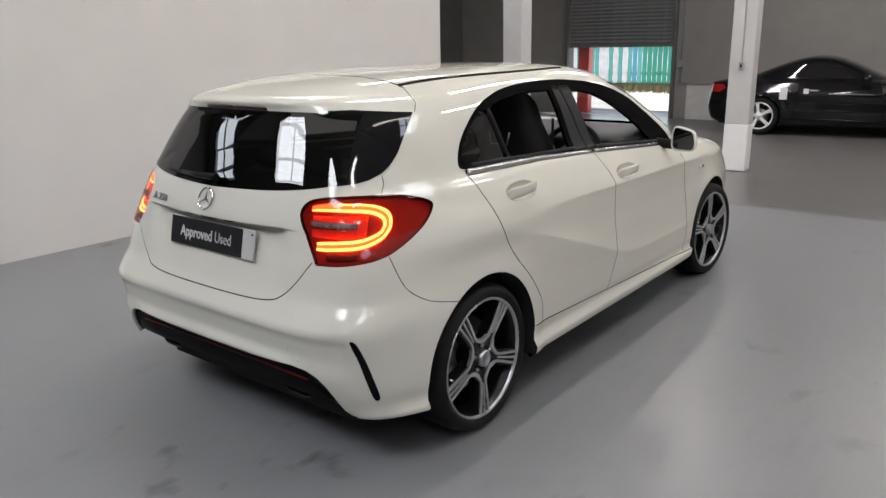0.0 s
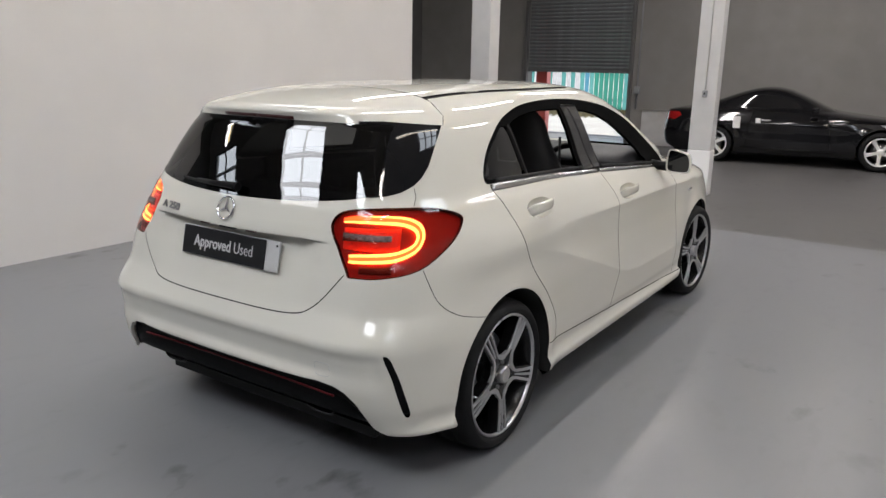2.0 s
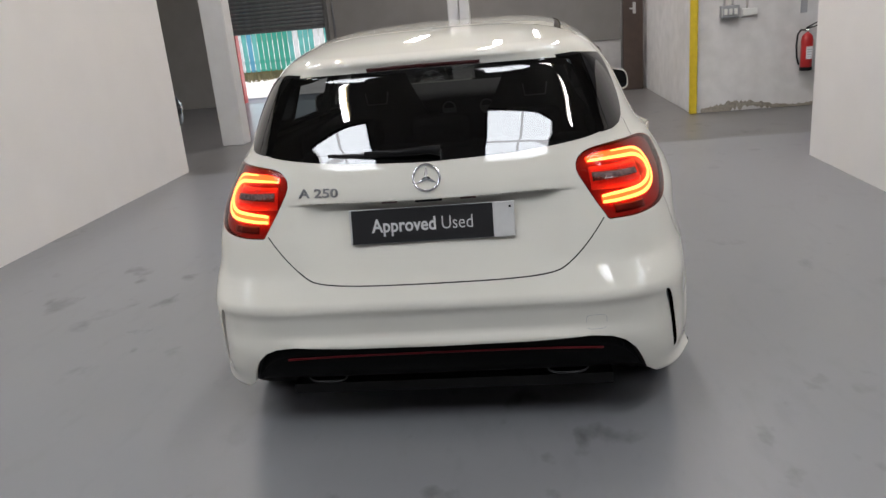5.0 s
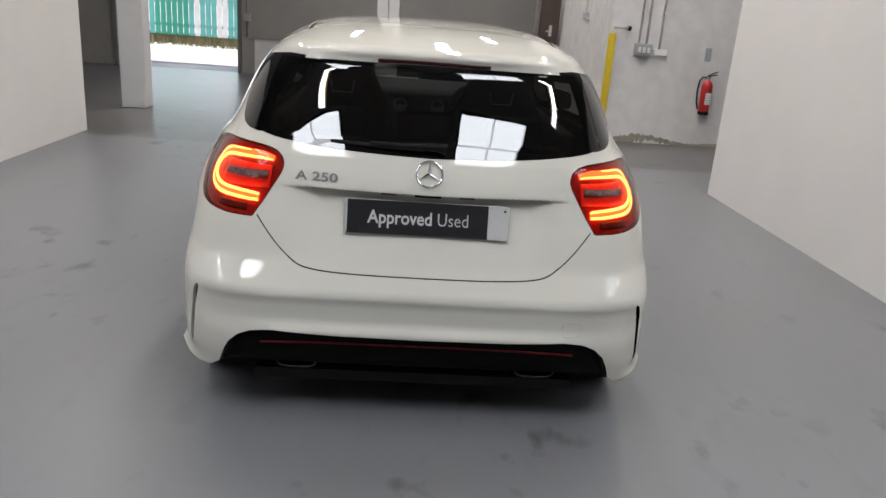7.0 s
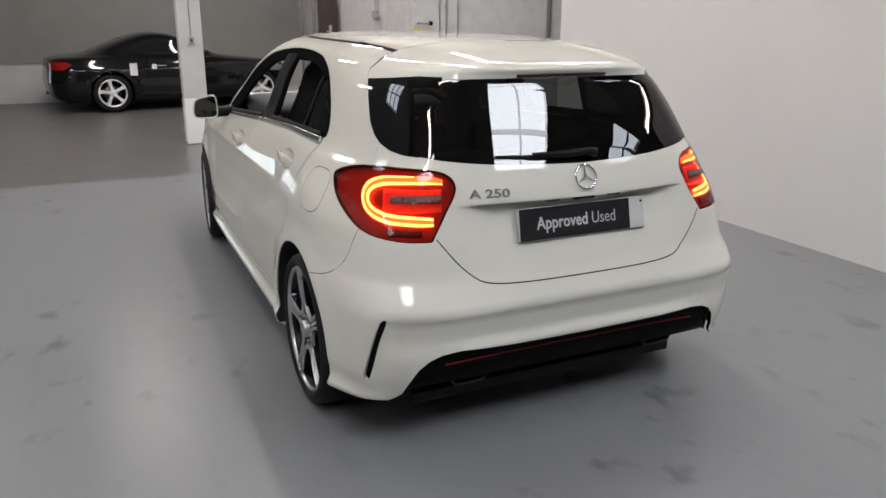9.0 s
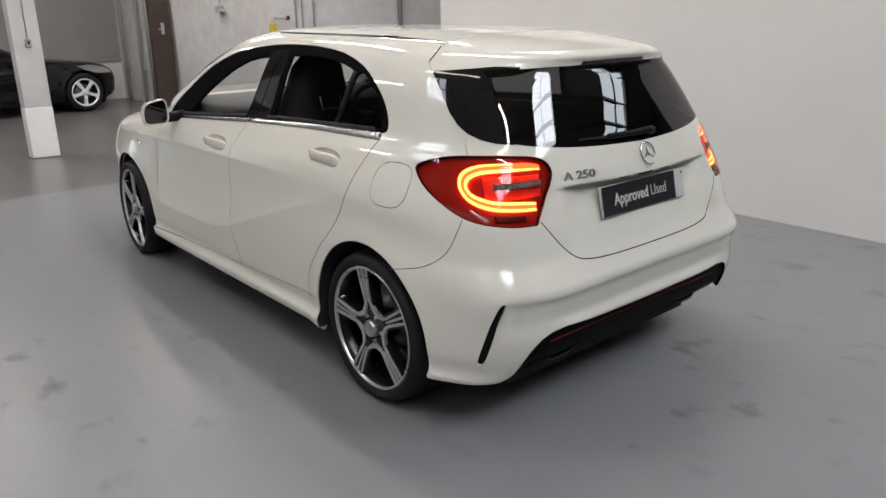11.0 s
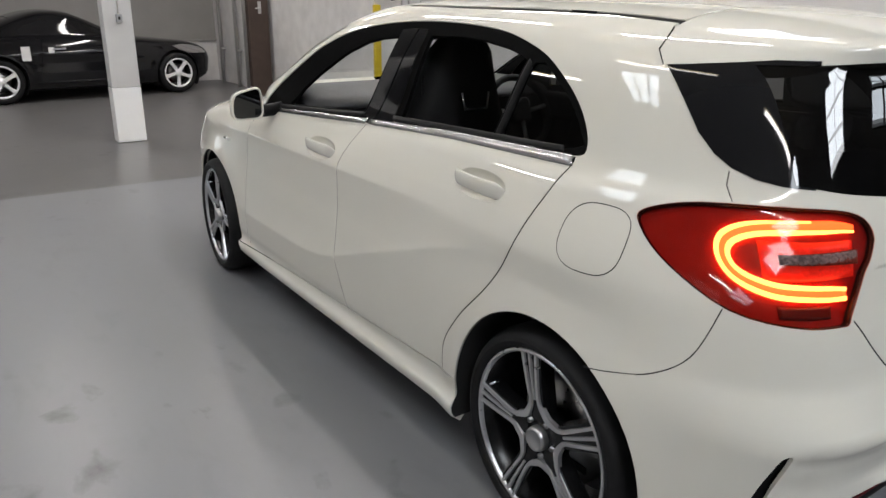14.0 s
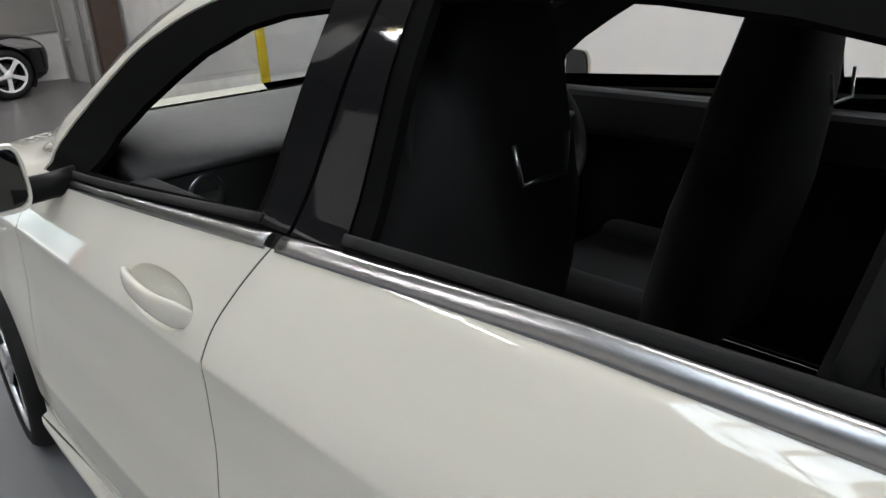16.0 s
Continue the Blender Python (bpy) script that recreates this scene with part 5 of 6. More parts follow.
bm = bmesh.new()
grid = []
for f, inset in ((1.12, 0.018), (0.72, 0.020), (0.66, 0.026), (0.60, 0.020), (0.30, 0.024), (0.08, 0.030), (0.0, 0.05), (-0.04, 0.14)):
    grid.append([bm.verts.new(rear_at(x, 0.285 + (low_edge(x) - 0.285) * f if f > 0 else 0.285 + f * 0.2, inset)) for x in np.linspace(-0.698, 0.698, 57)])
for a, b in zip(grid, grid[1:]):
    for i in range(56):
        bm.faces.new((a[i], a[i + 1], b[i + 1], b[i])).smooth = True
bmesh.ops.solidify(bm, geom=bm.faces[:], thickness=0.006)
bmesh.ops.recalc_face_normals(bm, faces=bm.faces)
diff = part("diffuser", bm, M_BLACKTRIM, bumper, "black rear diffuser with a red stripe")
tube("red_stripe", [rear_at(x, 0.393 - 0.01 * (x / 0.55) ** 4, 0.020) for x in np.linspace(-0.55, 0.55, 31)], 0.004, M_REDLINE, diff, "thin red stripe", n=8)
for x in (-0.43, 0.43):
    ring = [(x + 0.068 * math.copysign(abs(math.cos(a)) ** 0.6, math.cos(a)), -0.612, 0.292 + 0.027 * math.copysign(abs(math.sin(a)) ** 0.7, math.sin(a))) for a in np.linspace(0, 2 * math.pi, 41)[:-1]]
    bm = bmesh.new()
    add_tube(bm, ring, 0.005, 8, closed=True)
    a = [bm.verts.new(p) for p in ring]
    b = [bm.verts.new((p[0], p[1] + 0.10, p[2])) for p in ring]
    for i in range(40):
        bm.faces.new((a[i], b[i], b[(i + 1) % 40], a[(i + 1) % 40]))
    bm.faces.new(b)
    bmesh.ops.recalc_face_normals(bm, faces=bm.faces)
    part("tail_pipe", bm, M_DARKPIPE, bumper, "oval dark tail pipe")
# small square cover over the towing eye
cover = [(0.525 + 0.034 * math.copysign(abs(math.cos(a)) ** 0.5, math.cos(a)), 0.492 + 0.026 * math.copysign(abs(math.sin(a)) ** 0.5, math.sin(a))) for a in np.linspace(0, 2 * math.pi, 41)]
surf_band("towing_cover_seam", [S.back(x, z) for x, z in cover], 0.0008, 0.0004, (1,), M_BOX, bumper, rim=0.001)
# underside and wheel wells
under = box("underbody", -0.60, 0.60, -0.50, 3.35, 0.16, 0.20, M_DARK, car, "black underbody")
box("underbody_side", -0.80, 0.80, 0.44, 2.26, 0.165, 0.205, M_DARK, car)
for cy in (0.0, HUB_F):
    for s in (1, -1):
        bm = bmesh.new()
        rows = []
        for x, r in ((0.0, ARCH - 0.003), (0.80, ARCH), (0.78, ARCH + 0.010), (0.50, ARCH + 0.010)):
            wide_ = 1.11 if cy else 1.06
            path = [(cy + r - 0.014, z) for z in np.linspace(0.215, HUB_Z, 6)[:-1]]
            path += [(cy + (r - 0.014) * math.cos(a) * (wide_ if math.cos(a) < 0 else 1), HUB_Z + r * math.sin(a)) for a in np.linspace(0, math.pi, 36)]
            path += [(cy - (r - 0.014) * wide_, z) for z in np.linspace(HUB_Z, 0.215 if cy else 0.25, 6)[1:]]
            row = []
            for yw, zw in path:
                a_, v_ = S.side(yw, zw)
                edge_x = S.at(np.array([a_]), np.array([v_]))[0][0][0] - 0.004
                row.append(bm.verts.new((s * (x or edge_x), yw, zw)))
            rows.append(row)
        for a, b in zip(rows, rows[1:]):
            for i in range(len(a) - 1):
                bm.faces.new((a[i], a[i + 1], b[i + 1], b[i])).smooth = True
        c = bm.verts.new((s * 0.50, cy, HUB_Z))
        for i in range(len(rows[3]) - 1):
            bm.faces.new((rows[3][i], rows[3][i + 1], c))
        part("wheel_well", bm, M_DARK, car, "black wheel well")


# wheels: five spokes, each with three polished ribs on black; the outer ribs run into those of the next spoke
def build_wheel(parent):
    barrel = lathe("wheel", [(0.254, -0.004), (0.247, -0.010), (0.238, -0.03), (0.224, -0.06), (0.218, -0.20), (0.246, -0.22)], M_RIMBLACK, parent, "five-spoke wheel in black with polished faces")
    lathe("tyre", [(0.257, -0.008), (0.264, 0.004), (0.276, 0.010), (0.293, 0.008), (0.304, -0.004), (0.311, -0.020), (0.315, -0.045), (0.316, -0.075), (0.3145, -0.078), (0.3145, -0.086), (0.316, -0.089), (0.316, -0.15), (0.3145, -0.153), (0.3145, -0.161), (0.316, -0.164), (0.315, -0.195), (0.309, -0.215), (0.295, -0.228), (0.26, -0.228), (0.246, -0.20)], M_RUBBER, barrel, "black low-profile tyre", n=80)
    lathe("tyre_bead", [(0.2775, 0.0105), (0.2800, 0.0125), (0.2825, 0.0105)], M_RUBBER, barrel, n=80)
    lathe("rim_lip", [(0.246, -0.010), (0.2485, 0.000), (0.2525, 0.003), (0.2575, 0.001), (0.259, -0.008)], M_MACHINED, barrel, "polished rim lip", n=80)
    lathe("brake_disc", [(0.06, -0.105), (0.160, -0.105), (0.160, -0.125), (0.06, -0.125)], M_DISC, barrel, "grey brake disc", n=48)
    lathe("centre_cap", [(0.0, 0.004), (0.024, 0.004), (0.027, 0.0065), (0.033, 0.005), (0.036, -0.004), (0.036, -0.03)], M_ALU, barrel, "silver centre cap", n=32)
    lathe("hub_plate", [(0.0, -0.020), (0.062, -0.020), (0.070, -0.032), (0.072, -0.07)], M_RIMBLACK, barrel, n=40)
    lathe("valve", [(0.0, 0.03), (0.004, 0.03), (0.005, 0.0)], M_CHROME, barrel, n=8, m=pose(-0.03, 0.218 * math.cos(2.6), 0.218 * math.sin(2.6)))
    face = lambda r, off, th, x: (x, r * math.cos(th) - off * math.sin(th), r * math.sin(th) + off * math.cos(th))
    for k in range(5):
        th = math.pi / 2 + k * 2 * math.pi / 5
        bm = bmesh.new()
        rows = []
        for r, h, x in ((0.05, 0.024, -0.018), (0.11, 0.031, -0.013), (0.17, 0.034, -0.009), (0.248, 0.041, -0.007)):
            rows.append([bm.verts.new(face(r, o, th, xx)) for o, xx in ((-h - 0.004, x - 0.045), (-h, x), (h, x), (h + 0.004, x - 0.045))])
        for a, b in zip(rows, rows[1:]):
            for i in range(4):
                bm.faces.new((a[i], a[(i + 1) % 4], b[(i + 1) % 4], b[i]))
        bm.faces.new(rows[0])
        bm.faces.new(rows[-1])
        bmesh.ops.recalc_face_normals(bm, faces=bm.faces)
        part("spoke", bm, M_RIMBLACK, barrel, "gloss black spoke")

        def rib(pts, wide, name, label=""):
            """A raised flat-topped bar along points (y, z, x), with a half width for each."""
            bm_ = bmesh.new()
            rows_ = []
            n = len(pts)
            for i, (y, z, x) in enumerate(pts):
                a, b = pts[max(i - 1, 0)], pts[min(i + 1, n - 1)]
                d = Vector((0, b[0] - a[0], b[1] - a[1])).normalized()
                q = Vector((0, -d.z, d.y))
                p, hh = Vector((x, y, z)), wide[i]
                rows_.append([bm_.verts.new(v) for v in (p - q * (hh + 0.002) - Vector((0.012, 0, 0)), p - q * hh, p + q * hh, p + q * (hh + 0.002) - Vector((0.012, 0, 0)))])
            for a, b in zip(rows_, rows_[1:]):
                for i in range(3):
                    bm_.faces.new((a[i], a[i + 1], b[i + 1], b[i]))
            bm_.faces.new(rows_[0])
            bm_.faces.new(rows_[-1])
            bmesh.ops.recalc_face_normals(bm_, faces=bm_.faces)
            part(name, bm_, M_MACHINED, barrel, label)

        rib([face(r, 0, th, x)[1:] + (x,) for r, x in ((0.112, -0.008), (0.16, -0.004), (0.20, -0.002), (0.249, 0.0))], (0.0034, 0.0040, 0.0043, 0.0045), "spoke_rib", "polished middle rib")
        th2 = th + 2 * math.pi / 5
        mid = th + math.pi / 5
        arm = ((0.249, 0.0270, 0.0), (0.20, 0.0225, -0.001), (0.15, 0.0178, -0.003), (0.118, 0.0158, -0.006), (0.098, 0.0185, -0.008), (0.086, 0.0255, -0.009))
        pts = [face(r, o, th, 0)[1:] + (x,) for r, o, x in arm] + [face(0.075, 0, mid, 0)[1:] + (-0.010,)] + [face(r, -o, th2, 0)[1:] + (x,) for r, o, x in arm[::-1]]
        line = smooth_line(pts, k=3)
        wide = [float(np.interp(abs(2 * i / (len(line) - 1) - 1), [0, 0.2, 0.4, 1.0], [0.0100, 0.0075, 0.0052, 0.0045])) for i in range(len(line))]
        rib(line, wide, "rim_rib", "polished rib running from one spoke to the next")
        lathe("wheel_bolt", [(0.0, -0.010), (0.008, -0.010), (0.0085, -0.022)], M_DISC, barrel, n=8, m=pose(0, *face(0.054, 0, mid, 0)[1:]))
    return barrel


def dup_part(ob, parent, m):
    """A copy of a part and its pieces under the same thing, sharing meshes."""
    made = ob.copy()
    scene.collection.objects.link(made)
    made.parent, made.matrix_basis = parent, m
    for c in ob.children:
        q = c.copy()
        scene.collection.objects.link(q)
        q.parent = made
    return made


wheel = build_wheel(car)
wheel.matrix_basis = pose(0.879, 0, HUB_Z, 36)
dup_part(wheel, car, pose(0.876, HUB_F, HUB_Z, 8, 0, -4))
dup_part(wheel, car, pose(-0.879, 0, HUB_Z, 10, 0, 180))
dup_part(wheel, car, pose(-0.876, HUB_F, HUB_Z, -14, 0, 176))
for cy in (0.0, HUB_F):
    for s in (1, -1):
        bm = bmesh.new()
        add_box(bm, 0.765, 0.80, cy - 0.16, cy - 0.09, HUB_Z - 0.01, HUB_Z + 0.12, 0.012)
        bmesh.ops.transform(bm, matrix=Matrix.Diagonal((s, 1, 1, 1)), verts=bm.verts)
        bmesh.ops.recalc_face_normals(bm, faces=bm.faces)
        part("brake_caliper", bm, M_CALIPER, car, "grey brake caliper")


# cabin
def seat(x, y, w, back_h, name, label):
    bm = bmesh.new()
    add_box(bm, x - w, x + w, y - 0.02, y + 0.50, 0.42, 0.58, 0.05, seg=3)
    cushion = part(name, bm, M_SEAT, car, label, smooth=True)
    for xa in (x - w, x + w - 0.09):
        bm = bmesh.new()
        add_box(bm, xa, xa + 0.09, y + 0.02, y + 0.46, 0.50, 0.62, 0.035, seg=3)
        part("bolster", bm, M_SEAT, cushion, smooth=True)
    bm = bmesh.new()
    rows = []
    for z, hw, t, dy in ((0.5, w, 0.09, 0.0), (0.65, w * 1.05, 0.09, 0.03), (0.85, w * 1.08, 0.085, 0.08), (1.0, w, 0.07, 0.115), (1.09, w * 0.80, 0.085, 0.125), (1.18, w * 0.64, 0.08, 0.14), (1.28, w * 0.52, 0.07, 0.155), (back_h - 0.02, w * 0.36, 0.04, 0.175), (back_h, w * 0.24, 0.02, 0.178)):
        ring = []
        for k in range(20):
            a = 2 * math.pi * k / 20
            c, q = math.cos(a), math.sin(a)
            ring.append(bm.verts.new((x + hw * math.copysign(abs(c) ** 0.6, c), y - dy + t * math.copysign(abs(q) ** 0.7, q) - 0.02 * abs(c) ** 3 * -1, z)))
        rows.append(ring)
    for a, b in zip(rows, rows[1:]):
        for i in range(20):
            bm.faces.new((a[i], a[(i + 1) % 20], b[(i + 1) % 20], b[i])).smooth = True
    bm.faces.new(rows[-1])
    bmesh.ops.recalc_face_normals(bm, faces=bm.faces)
    part("backrest", bm, M_SEAT, cushion)
    return cushion


for x in (-0.42, 0.40):
    st = seat(x, 1.17 if x < 0 else 1.06, 0.25, 1.355, "front_seat", "black sports seat with fixed headrest")
    tube("seat_trim", [(x - 0.06, 0.975 - 0.055 - 0.055 * (x > 0) * 2, 1.14), (x - 0.05, 0.915 - 0.11 * (x > 0), 1.08), (x + 0.05, 0.915 - 0.11 * (x > 0), 1.08), (x + 0.06, 0.92 - 0.11 * (x > 0), 1.14)], 0.004, M_ALU, st)
bench = box("rear_bench", -0.62, 0.62, 0.12, 0.62, 0.42, 0.58, M_SEAT, car, "black rear bench seat", bevel=0.05)
box("bench_back", -0.60, 0.60, -0.02, 0.12, 0.5, 1.0, M_SEAT, bench, bevel=0.04, m=None)
for x in (-0.36, 0.0, 0.36):
    box("headrest", x - 0.12, x + 0.12, -0.03, 0.06, 1.0, 1.12, M_SEAT, bench, bevel=0.035)
box("parcel_shelf", -0.58, 0.58, -0.50, -0.03, 0.97, 0.985, M_CABIN, car, bevel=0.004)
bm = bmesh.new()
prof = smooth_line([(1.83, 0.70), (1.79, 0.88), (1.78, 0.985), (1.81, 1.022), (1.92, 1.042), (2.12, 1.058), (2.24, 1.045), (2.27, 0.98), (2.22, 0.72)], True, 4)
sides_ = [[bm.verts.new((x, y, z)) for y, z in prof] for x in (-0.70, -0.35, 0.0, 0.35, 0.70)]
for a, b in zip(sides_, sides_[1:]):
    for i in range(len(prof)):
        bm.faces.new((a[i], a[(i + 1) % len(prof)], b[(i + 1) % len(prof)], b[i]))
bm.faces.new(sides_[0])
bm.faces.new(sides_[-1])
bmesh.ops.recalc_face_normals(bm, faces=bm.faces)
dash = part("dashboard", bm, M_CABIN, car, "black grained dashboard", smooth=True)
bm = bmesh.new()
prof = smooth_line([(1.772, 0.985), (1.80, 1.028), (1.92, 1.048), (2.12, 1.064), (2.25, 1.050), (2.2, 0.99), (1.9, 0.975)], True, 4)
sides_ = [[bm.verts.new((x, y, z)) for y, z in prof] for x in (-0.702, -0.35, 0.0, 0.35, 0.702)]
for a, b in zip(sides_, sides_[1:]):
    for i in range(len(prof)):
        bm.faces.new((a[i], a[(i + 1) % len(prof)], b[(i + 1) % len(prof)], b[i]))
bm.faces.new(sides_[0])
bm.faces.new(sides_[-1])
bmesh.ops.recalc_face_normals(bm, faces=bm.faces)
part("dash_pad", bm, mat("dash_grey", (0.075, 0.075, 0.078), 0.6, vary=0.2, scale=60, bump=0.2, bscale=500), dash, "grey upper pad of the dashboard", smooth=True)
for x in (-0.55, -0.12, 0.12, 0.55):
    lathe("air_vent", [(0.0, 0.004), (0.03, 0.004), (0.042, 0.010), (0.048, 0.0)], M_ALU, dash, n=24, m=pose(x, 1.786, 0.93, 0, 0, -90))
sw = pose(0.37, 1.60, 0.93, 65, 0, 0)
bm = bmesh.new()
add_tube(bm, [sw @ Vector((0.185 * math.cos(a), 0.18 * math.sin(a), 0)) for a in np.linspace(0, 2 * math.pi, 37)[:-1]], 0.017, 10, closed=True)
bmesh.ops.recalc_face_normals(bm, faces=bm.faces)
wheel_s = part("steering_wheel", bm, M_CABIN, car, "black steering wheel with silver spokes")
bm = bmesh.new()
add_box(bm, -0.065, 0.065, -0.06, 0.05, -0.03, 0.02, 0.02, sw)
part("wheel_hub", bm, M_CABIN, wheel_s)
for a, b in (((-0.06, 0.0, 0.005), (-0.18, 0.02, 0)), ((0.06, 0.0, 0.005), (0.18, 0.02, 0)), ((0.0, -0.05, 0.005), (0.0, -0.18, 0))):
    tube("wheel_spoke", [sw @ Vector(a), sw @ Vector(b)], 0.012, M_ALU, wheel_s, "silver spoke", n=8)
for s in (1, -1):
    for y0 in (1.45, 0.62):
        tube("door_pull", [(s * 0.70, y0, 0.93), (s * 0.67, y0 + 0.05, 0.95), (s * 0.67, y0 + 0.16, 0.955), (s * 0.70, y0 + 0.2, 0.94)], 0.009, M_ALU, car, "silver inner door handle", n=8)
    box("door_top", min(s * 0.735, s * 0.66), max(s * 0.735, s * 0.66), 0.48, 1.78, 0.86, 1.0, M_CABIN, car, bevel=0.02)
    tube("seat_belt", [(s * 0.585, 1.02, 1.20), (s * 0.60, 1.0, 0.95), (s * 0.62, 1.0, 0.6)], 0.007, M_CABIN, car, n=6)
box("cabin_floor", -0.78, 0.78, -0.1, 2.2, 0.22, 0.24, M_CABIN, car)
tube("rear_view_mirror", [(-0.10, 1.70, 1.315), (0.10, 1.70, 1.315)], 0.03, M_CABIN, car, "black inside mirror", n=10)

# two parked cars in the rear hall --------------------------------------------
COUPE = [
    (0.19, 0.80, -0.78, 3.14, 6, 5), (0.26, 0.85, -0.88, 3.24, 6, 5), (0.40, 0.875, -0.92, 3.30, 6, 4.2), (0.52, 0.88, -0.93, 3.32, 6, 4.0), (0.62, 0.88, -0.92, 3.30, 5.5, 3.8),
    (0.70, 0.87, -0.91, 3.22, 5.2, 3.6), (0.77, 0.85, -0.90, 3.04, 5, 3.6), (0.83, 0.82, -0.89, 2.67, 5, 3.6), (0.87, 0.79, -0.86, 2.24, 4.8, 3.8), (0.895, 0.765, -0.78, 2.05, 4.5, 4),
    (0.915, 0.735, -0.52, 1.90, 4.2, 4.2), (0.94, 0.715, -0.30, 1.84, 4.0, 4.2), (1.02, 0.675, -0.12, 1.66, 3.8, 4.2), (1.12, 0.625, 0.12, 1.46, 3.6, 4.2), (1.20, 0.575, 0.34, 1.28, 3.4, 4.0),
    (1.25, 0.52, 0.50, 1.14, 3.2, 3.6), (1.272, 0.45, 0.60, 1.06, 3, 3.2), (1.286, 0.33, 0.68, 0.98, 2.6, 2.8), (1.294, 0.18, 0.74, 0.92, 2.2, 2.2), (1.296, 0.03, 0.79, 0.87, 2, 2),
]
CWB, CA = 2.57, 0.355


def coupe_shape(p, psi, w):
    p = p.copy()
    x, y, z = p[..., 0], p[..., 1], p[..., 2]
    sw = np.clip(np.abs(x) / (w + 1e-6), 0, 1) ** 6 * (1 - step01(z, 0.85, 0.92))
    dx = 0.012 * np.exp(-(((z - 0.70 - 0.02 * y) / 0.035) ** 2)) - 0.02 * np.exp(-(((z - 0.55) / 0.09) ** 2)) * step01(y, 0.3, 0.7) * (1 - step01(y, 1.9, 2.2))
    for cy in (0.0, CWB):
        dx = dx + 0.02 * np.exp(-(((np.hypot(y - cy, z - 0.318) - CA) / 0.07) ** 2))
    p[..., 0] = x + np.sign(x) * sw * dx
    return p


def star_wheel(parent):
    """A wheel with five broad bright spokes."""
    barrel = lathe("wheel", [(0.226, -0.004), (0.212, -0.03), (0.20, -0.06), (0.195, -0.18)], M_DARK, parent, "bright five-spoke alloy wheel")
    lathe("tyre", [(0.228, -0.01), (0.24, 0.006), (0.28, 0.008), (0.308, -0.012), (0.318, -0.05), (0.318, -0.16), (0.30, -0.21), (0.225, -0.21)], M_RUBBER, barrel, n=48)
    lathe("rim_lip", [(0.204, -0.02), (0.212, 0.0), (0.228, 0.003), (0.232, -0.008)], M_SILVER, barrel, n=48)
    lathe("centre_cap", [(0.0, 0.004), (0.05, 0.0), (0.062, -0.02)], M_SILVER, barrel, n=24)
    lathe("brake_disc", [(0.05, -0.10), (0.15, -0.10), (0.15, -0.12)], M_DISC, barrel, n=32)
    for k in range(5):
        th = math.pi / 2 + k * 2 * math.pi / 5
        bm = bmesh.new()
        rows = []
        for r, h, x in ((0.03, 0.03, -0.006), (0.10, 0.026, -0.002), (0.16, 0.028, 0.0), (0.216, 0.042, -0.002)):
            rows.append([bm.verts.new((xx, r * math.cos(th) - o * math.sin(th), r * math.sin(th) + o * math.cos(th))) for o, xx in ((-h, x - 0.03), (-h * 0.8, x), (h * 0.8, x), (h, x - 0.03))])
        for a, b in zip(rows, rows[1:]):
            for i in range(4):
                bm.faces.new((a[i], a[(i + 1) % 4], b[(i + 1) % 4], b[i]))
        bm.faces.new(rows[-1])
        bmesh.ops.recalc_face_normals(bm, faces=bm.faces)
        part("spoke", bm, M_SILVER, barrel)
    return barrel


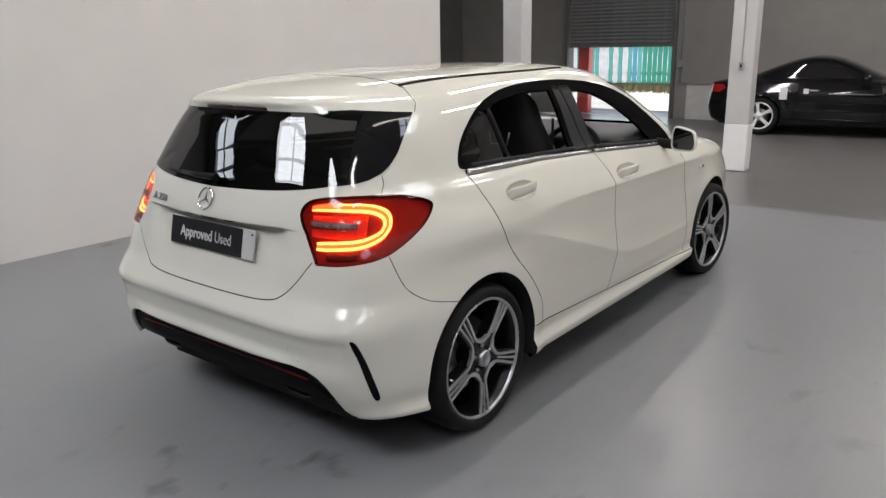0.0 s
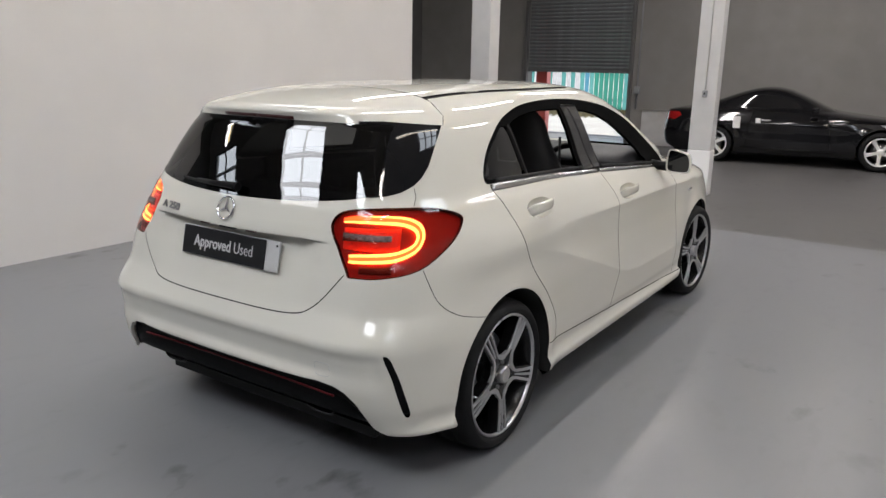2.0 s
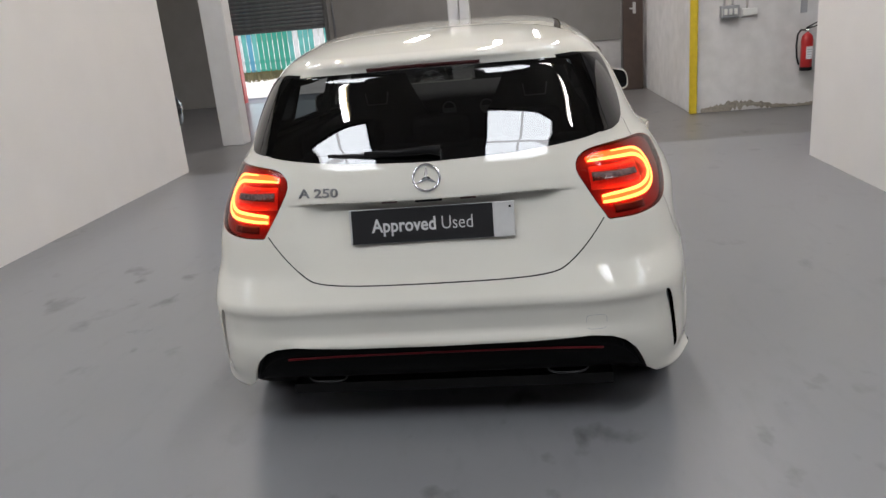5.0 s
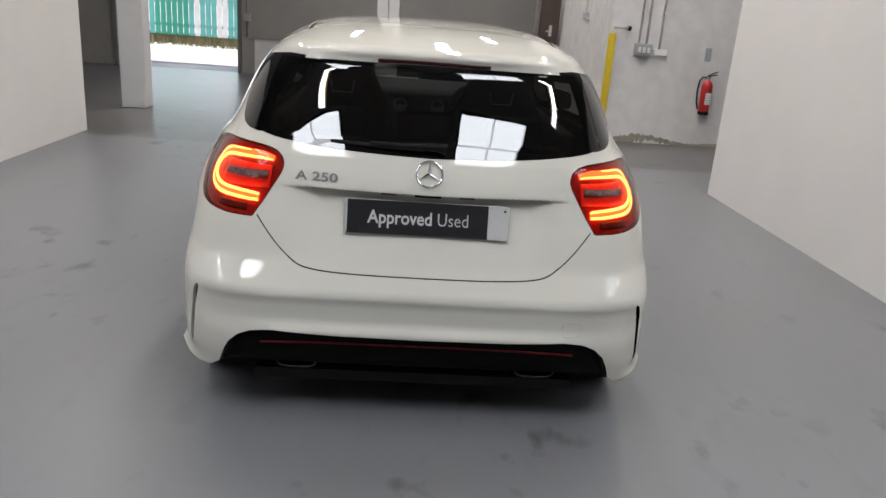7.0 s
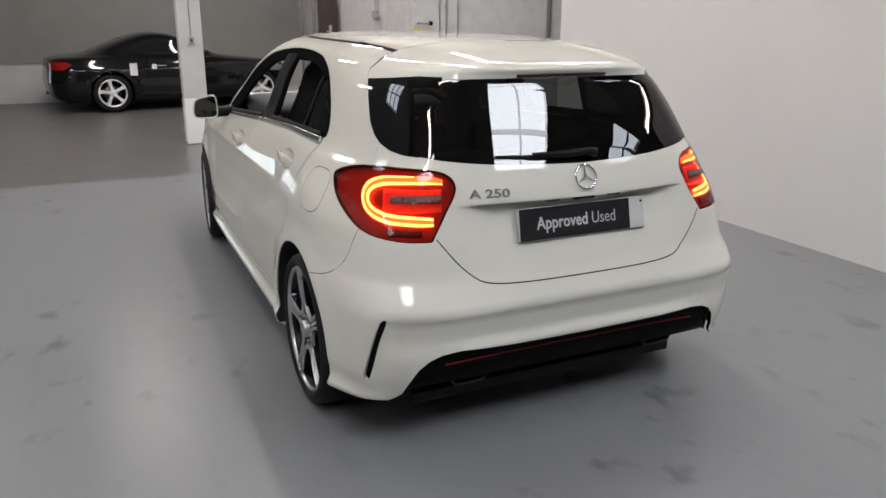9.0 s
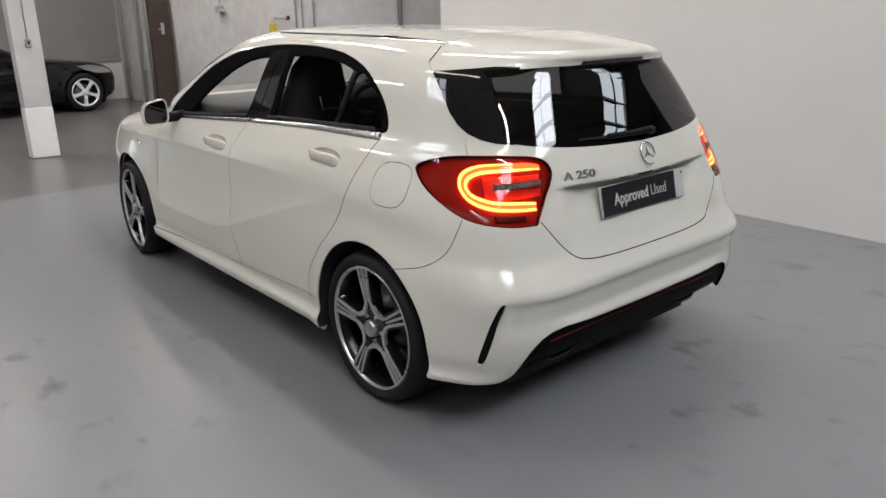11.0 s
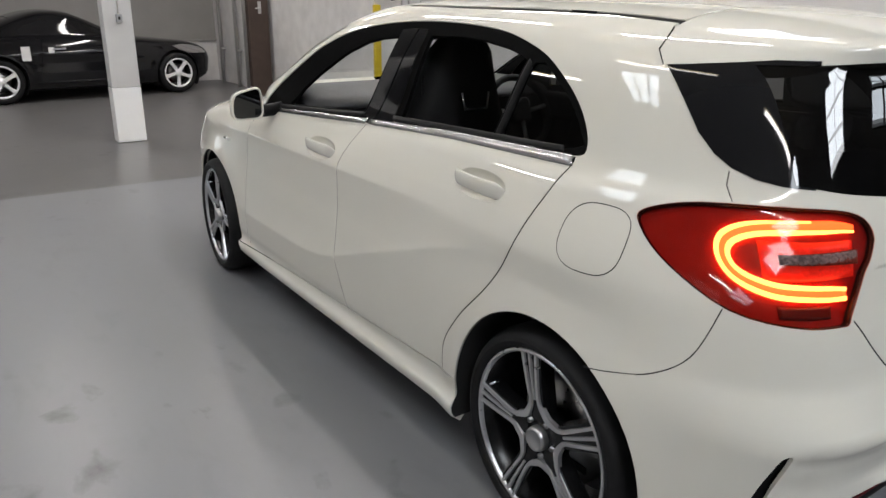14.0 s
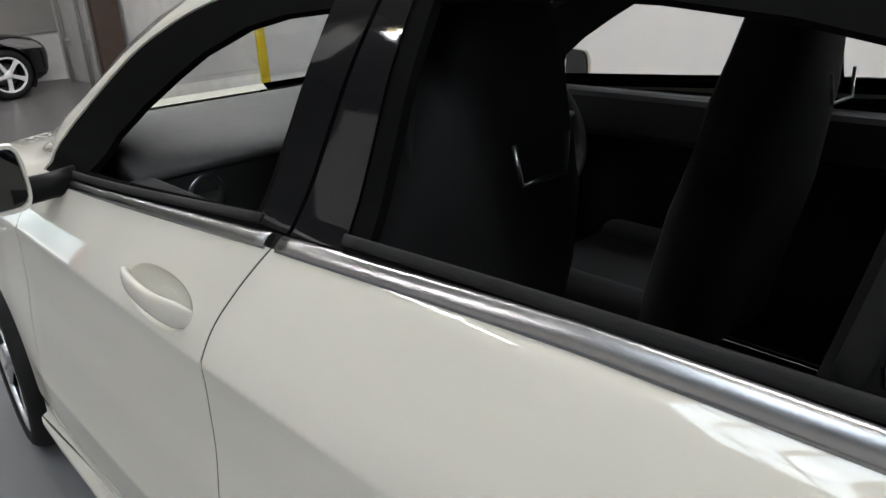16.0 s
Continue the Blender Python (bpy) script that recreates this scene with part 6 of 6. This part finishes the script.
def coupe(label, paint, m, group="parked cars"):
    C = Shell(COUPE, 0.8, coupe_shape, 0.6)
    side = lambda pts: fine(pts, C.side, 0.05)
    turn = lambda pts: fine(pts, C.turn, 0.05)
    zb = 0.18
    reg = [("arch", side([(y, max(z, zb)) for y, z in ellipse(cy, 0.318, CA, CA, 40)])) for cy in (0.0, CWB)]
    reg.append(("glass", side([(1.58, 0.955), (0.35, 0.955), (0.10, 0.965), (0.16, 1.03), (0.38, 1.14), (0.62, 1.215), (0.85, 1.228), (1.05, 1.19), (1.25, 1.115)])))
    reg.append(("screen", turn([(0.0, 1.85, 0.925), (0.62, 1.68, 0.935), (0.45, 1.15, 1.23), (0.0, 1.2, 1.245)])))
    reg.append(("backlight", turn([(0.0, -0.3, 0.95), (0.5, -0.2, 0.95), (0.40, 0.3, 1.18), (0.0, 0.3, 1.20)])))
    reg.append(("tail", turn([(0.55, -0.9, 0.70), (0.80, -0.75, 0.70), (0.80, -0.62, 0.78), (0.76, -0.70, 0.835), (0.52, -0.88, 0.835)])))
    reg.append(("head", turn([(0.50, 3.05, 0.60), (0.78, 2.75, 0.62), (0.78, 2.55, 0.75), (0.62, 2.70, 0.77), (0.48, 2.95, 0.70)])))
    reg.append(("grille", turn([(0.0, 3.2, 0.42), (0.36, 3.16, 0.43), (0.38, 3.1, 0.66), (0.0, 3.2, 0.68)])))
    for pts in ([(0.62, 0.93), (0.58, 0.75), (0.52, 0.30)], [(1.72, 0.88), (1.80, 0.7), (1.82, 0.28)], [(0.52, 0.27), (1.82, 0.26)]):
        reg.append(("gap", ribbon(fine(pts, C.side, 0.03, closed=False), 0.004)))
    reg.append(("door", side([(0.62, 0.93), (0.58, 0.75), (0.52, 0.272), (1.82, 0.262), (1.80, 0.7), (1.72, 0.90)])))
    dom, tris = cut_sheet(C, reg, 0.07)
    c = thing("parked_car", label, "car", m, group)
    get = lambda test: [t for t, n in tris if test(n)]
    odd = {"arch", "glass", "screen", "backlight", "tail", "head", "grille", "gap"}
    sheet_mesh("body_shell", C, dom, get(lambda n: not (n & odd) and "door" not in n), (1, -1), paint, c)
    for s in (1, -1):
        sheet_mesh("door", C, dom, get(lambda n: not (n & odd) and "door" in n), (s,), paint, c)
        sheet_mesh("side_window", C, dom, get(lambda n: "glass" in n), (s,), M_BLACKGLOSS, c, off=-0.004, rim=0)
        sheet_mesh("tail_lamp", C, dom, get(lambda n: "tail" in n), (s,), M_REDLENS, c, "dark red tail lamp", off=-0.002, rim=0)
        sheet_mesh("headlamp", C, dom, get(lambda n: "head" in n), (s,), M_CHROME, c, "bright headlamp", off=-0.004, rim=0)
        for cy in (0.0, CWB):
            bm = bmesh.new()
            add_tube(bm, [(s * 0.5, cy, 0.318), (s * 0.83, cy, 0.318)], CA + 0.01, 32)
            bmesh.ops.delete(bm, geom=[v for v in bm.verts if v.co.z < 0.1], context="VERTS")
            part("wheel_well", bm, M_DARK, c)
        bm = bmesh.new()
        add_box(bm, min(s * 0.86, s * 1.0), max(s * 0.86, s * 1.0), 1.50, 1.62, 0.90, 1.0, 0.03)
        part("door_mirror", bm, paint, c, smooth=True)
        bm = bmesh.new()
        add_box(bm, min(s * 0.875, s * 0.895), max(s * 0.875, s * 0.895), 0.72, 0.90, 0.74, 0.765, 0.006)
        part("door_handle", bm, M_CHROME, c)
        tube("sill_strip", [(s * 0.855, 0.45, 0.285), (s * 0.855, 1.95, 0.275)], 0.012, M_BLACKGLOSS, c, n=6)
    for name, key in (("windscreen", "screen"), ("rear_window", "backlight"), ("grille", "grille")):
        sheet_mesh(name, C, dom, get(lambda n: key in n), (1, -1), M_BLACKGLOSS, c, off=-0.004, rim=0)
    sheet_mesh("inner_lining", C, dom, get(lambda n: "arch" not in n), (1, -1), M_DARK, c, off=-0.03, rim=0)
    box("underbody", -0.6, 0.6, -0.7, 2.95, 0.15, 0.22, M_DARK, c)
    tube("exhaust", [(-0.45, -0.90, 0.27), (-0.45, -0.70, 0.27)], 0.04, M_CHROME, c)
    wh = star_wheel(c)
    wh.matrix_basis = pose(0.855, 0, 0.318, 10)
    dup_part(wh, c, pose(0.855, CWB, 0.318, 33))
    dup_part(wh, c, pose(-0.855, 0, 0.318, 0, 0, 180))
    dup_part(wh, c, pose(-0.855, CWB, 0.318, 20, 0, 180))
    return c


# the black one stands along the far wall, its nose to the right; its flank to the hall is local +x
bc = coupe("black two-door sports coupe parked along the wall", M_CARBLACK, pose(-1.31, 11.90, 0, 0, 0, -90 + 7))
box("paper_sheet", 0.884, 0.888, 0.30, 0.42, 0.60, 0.80, M_PAPER, bc, "white paper sheet stuck to the flank")
box("paper_sheet", 0.884, 0.888, 0.66, 0.74, 0.70, 0.78, M_PAPER, bc, "small white paper stuck to the door")
coupe("dark silver coupe parked behind the partition", M_CARGREY, pose(-8.0, 7.62, 0, 0, 0, -90))
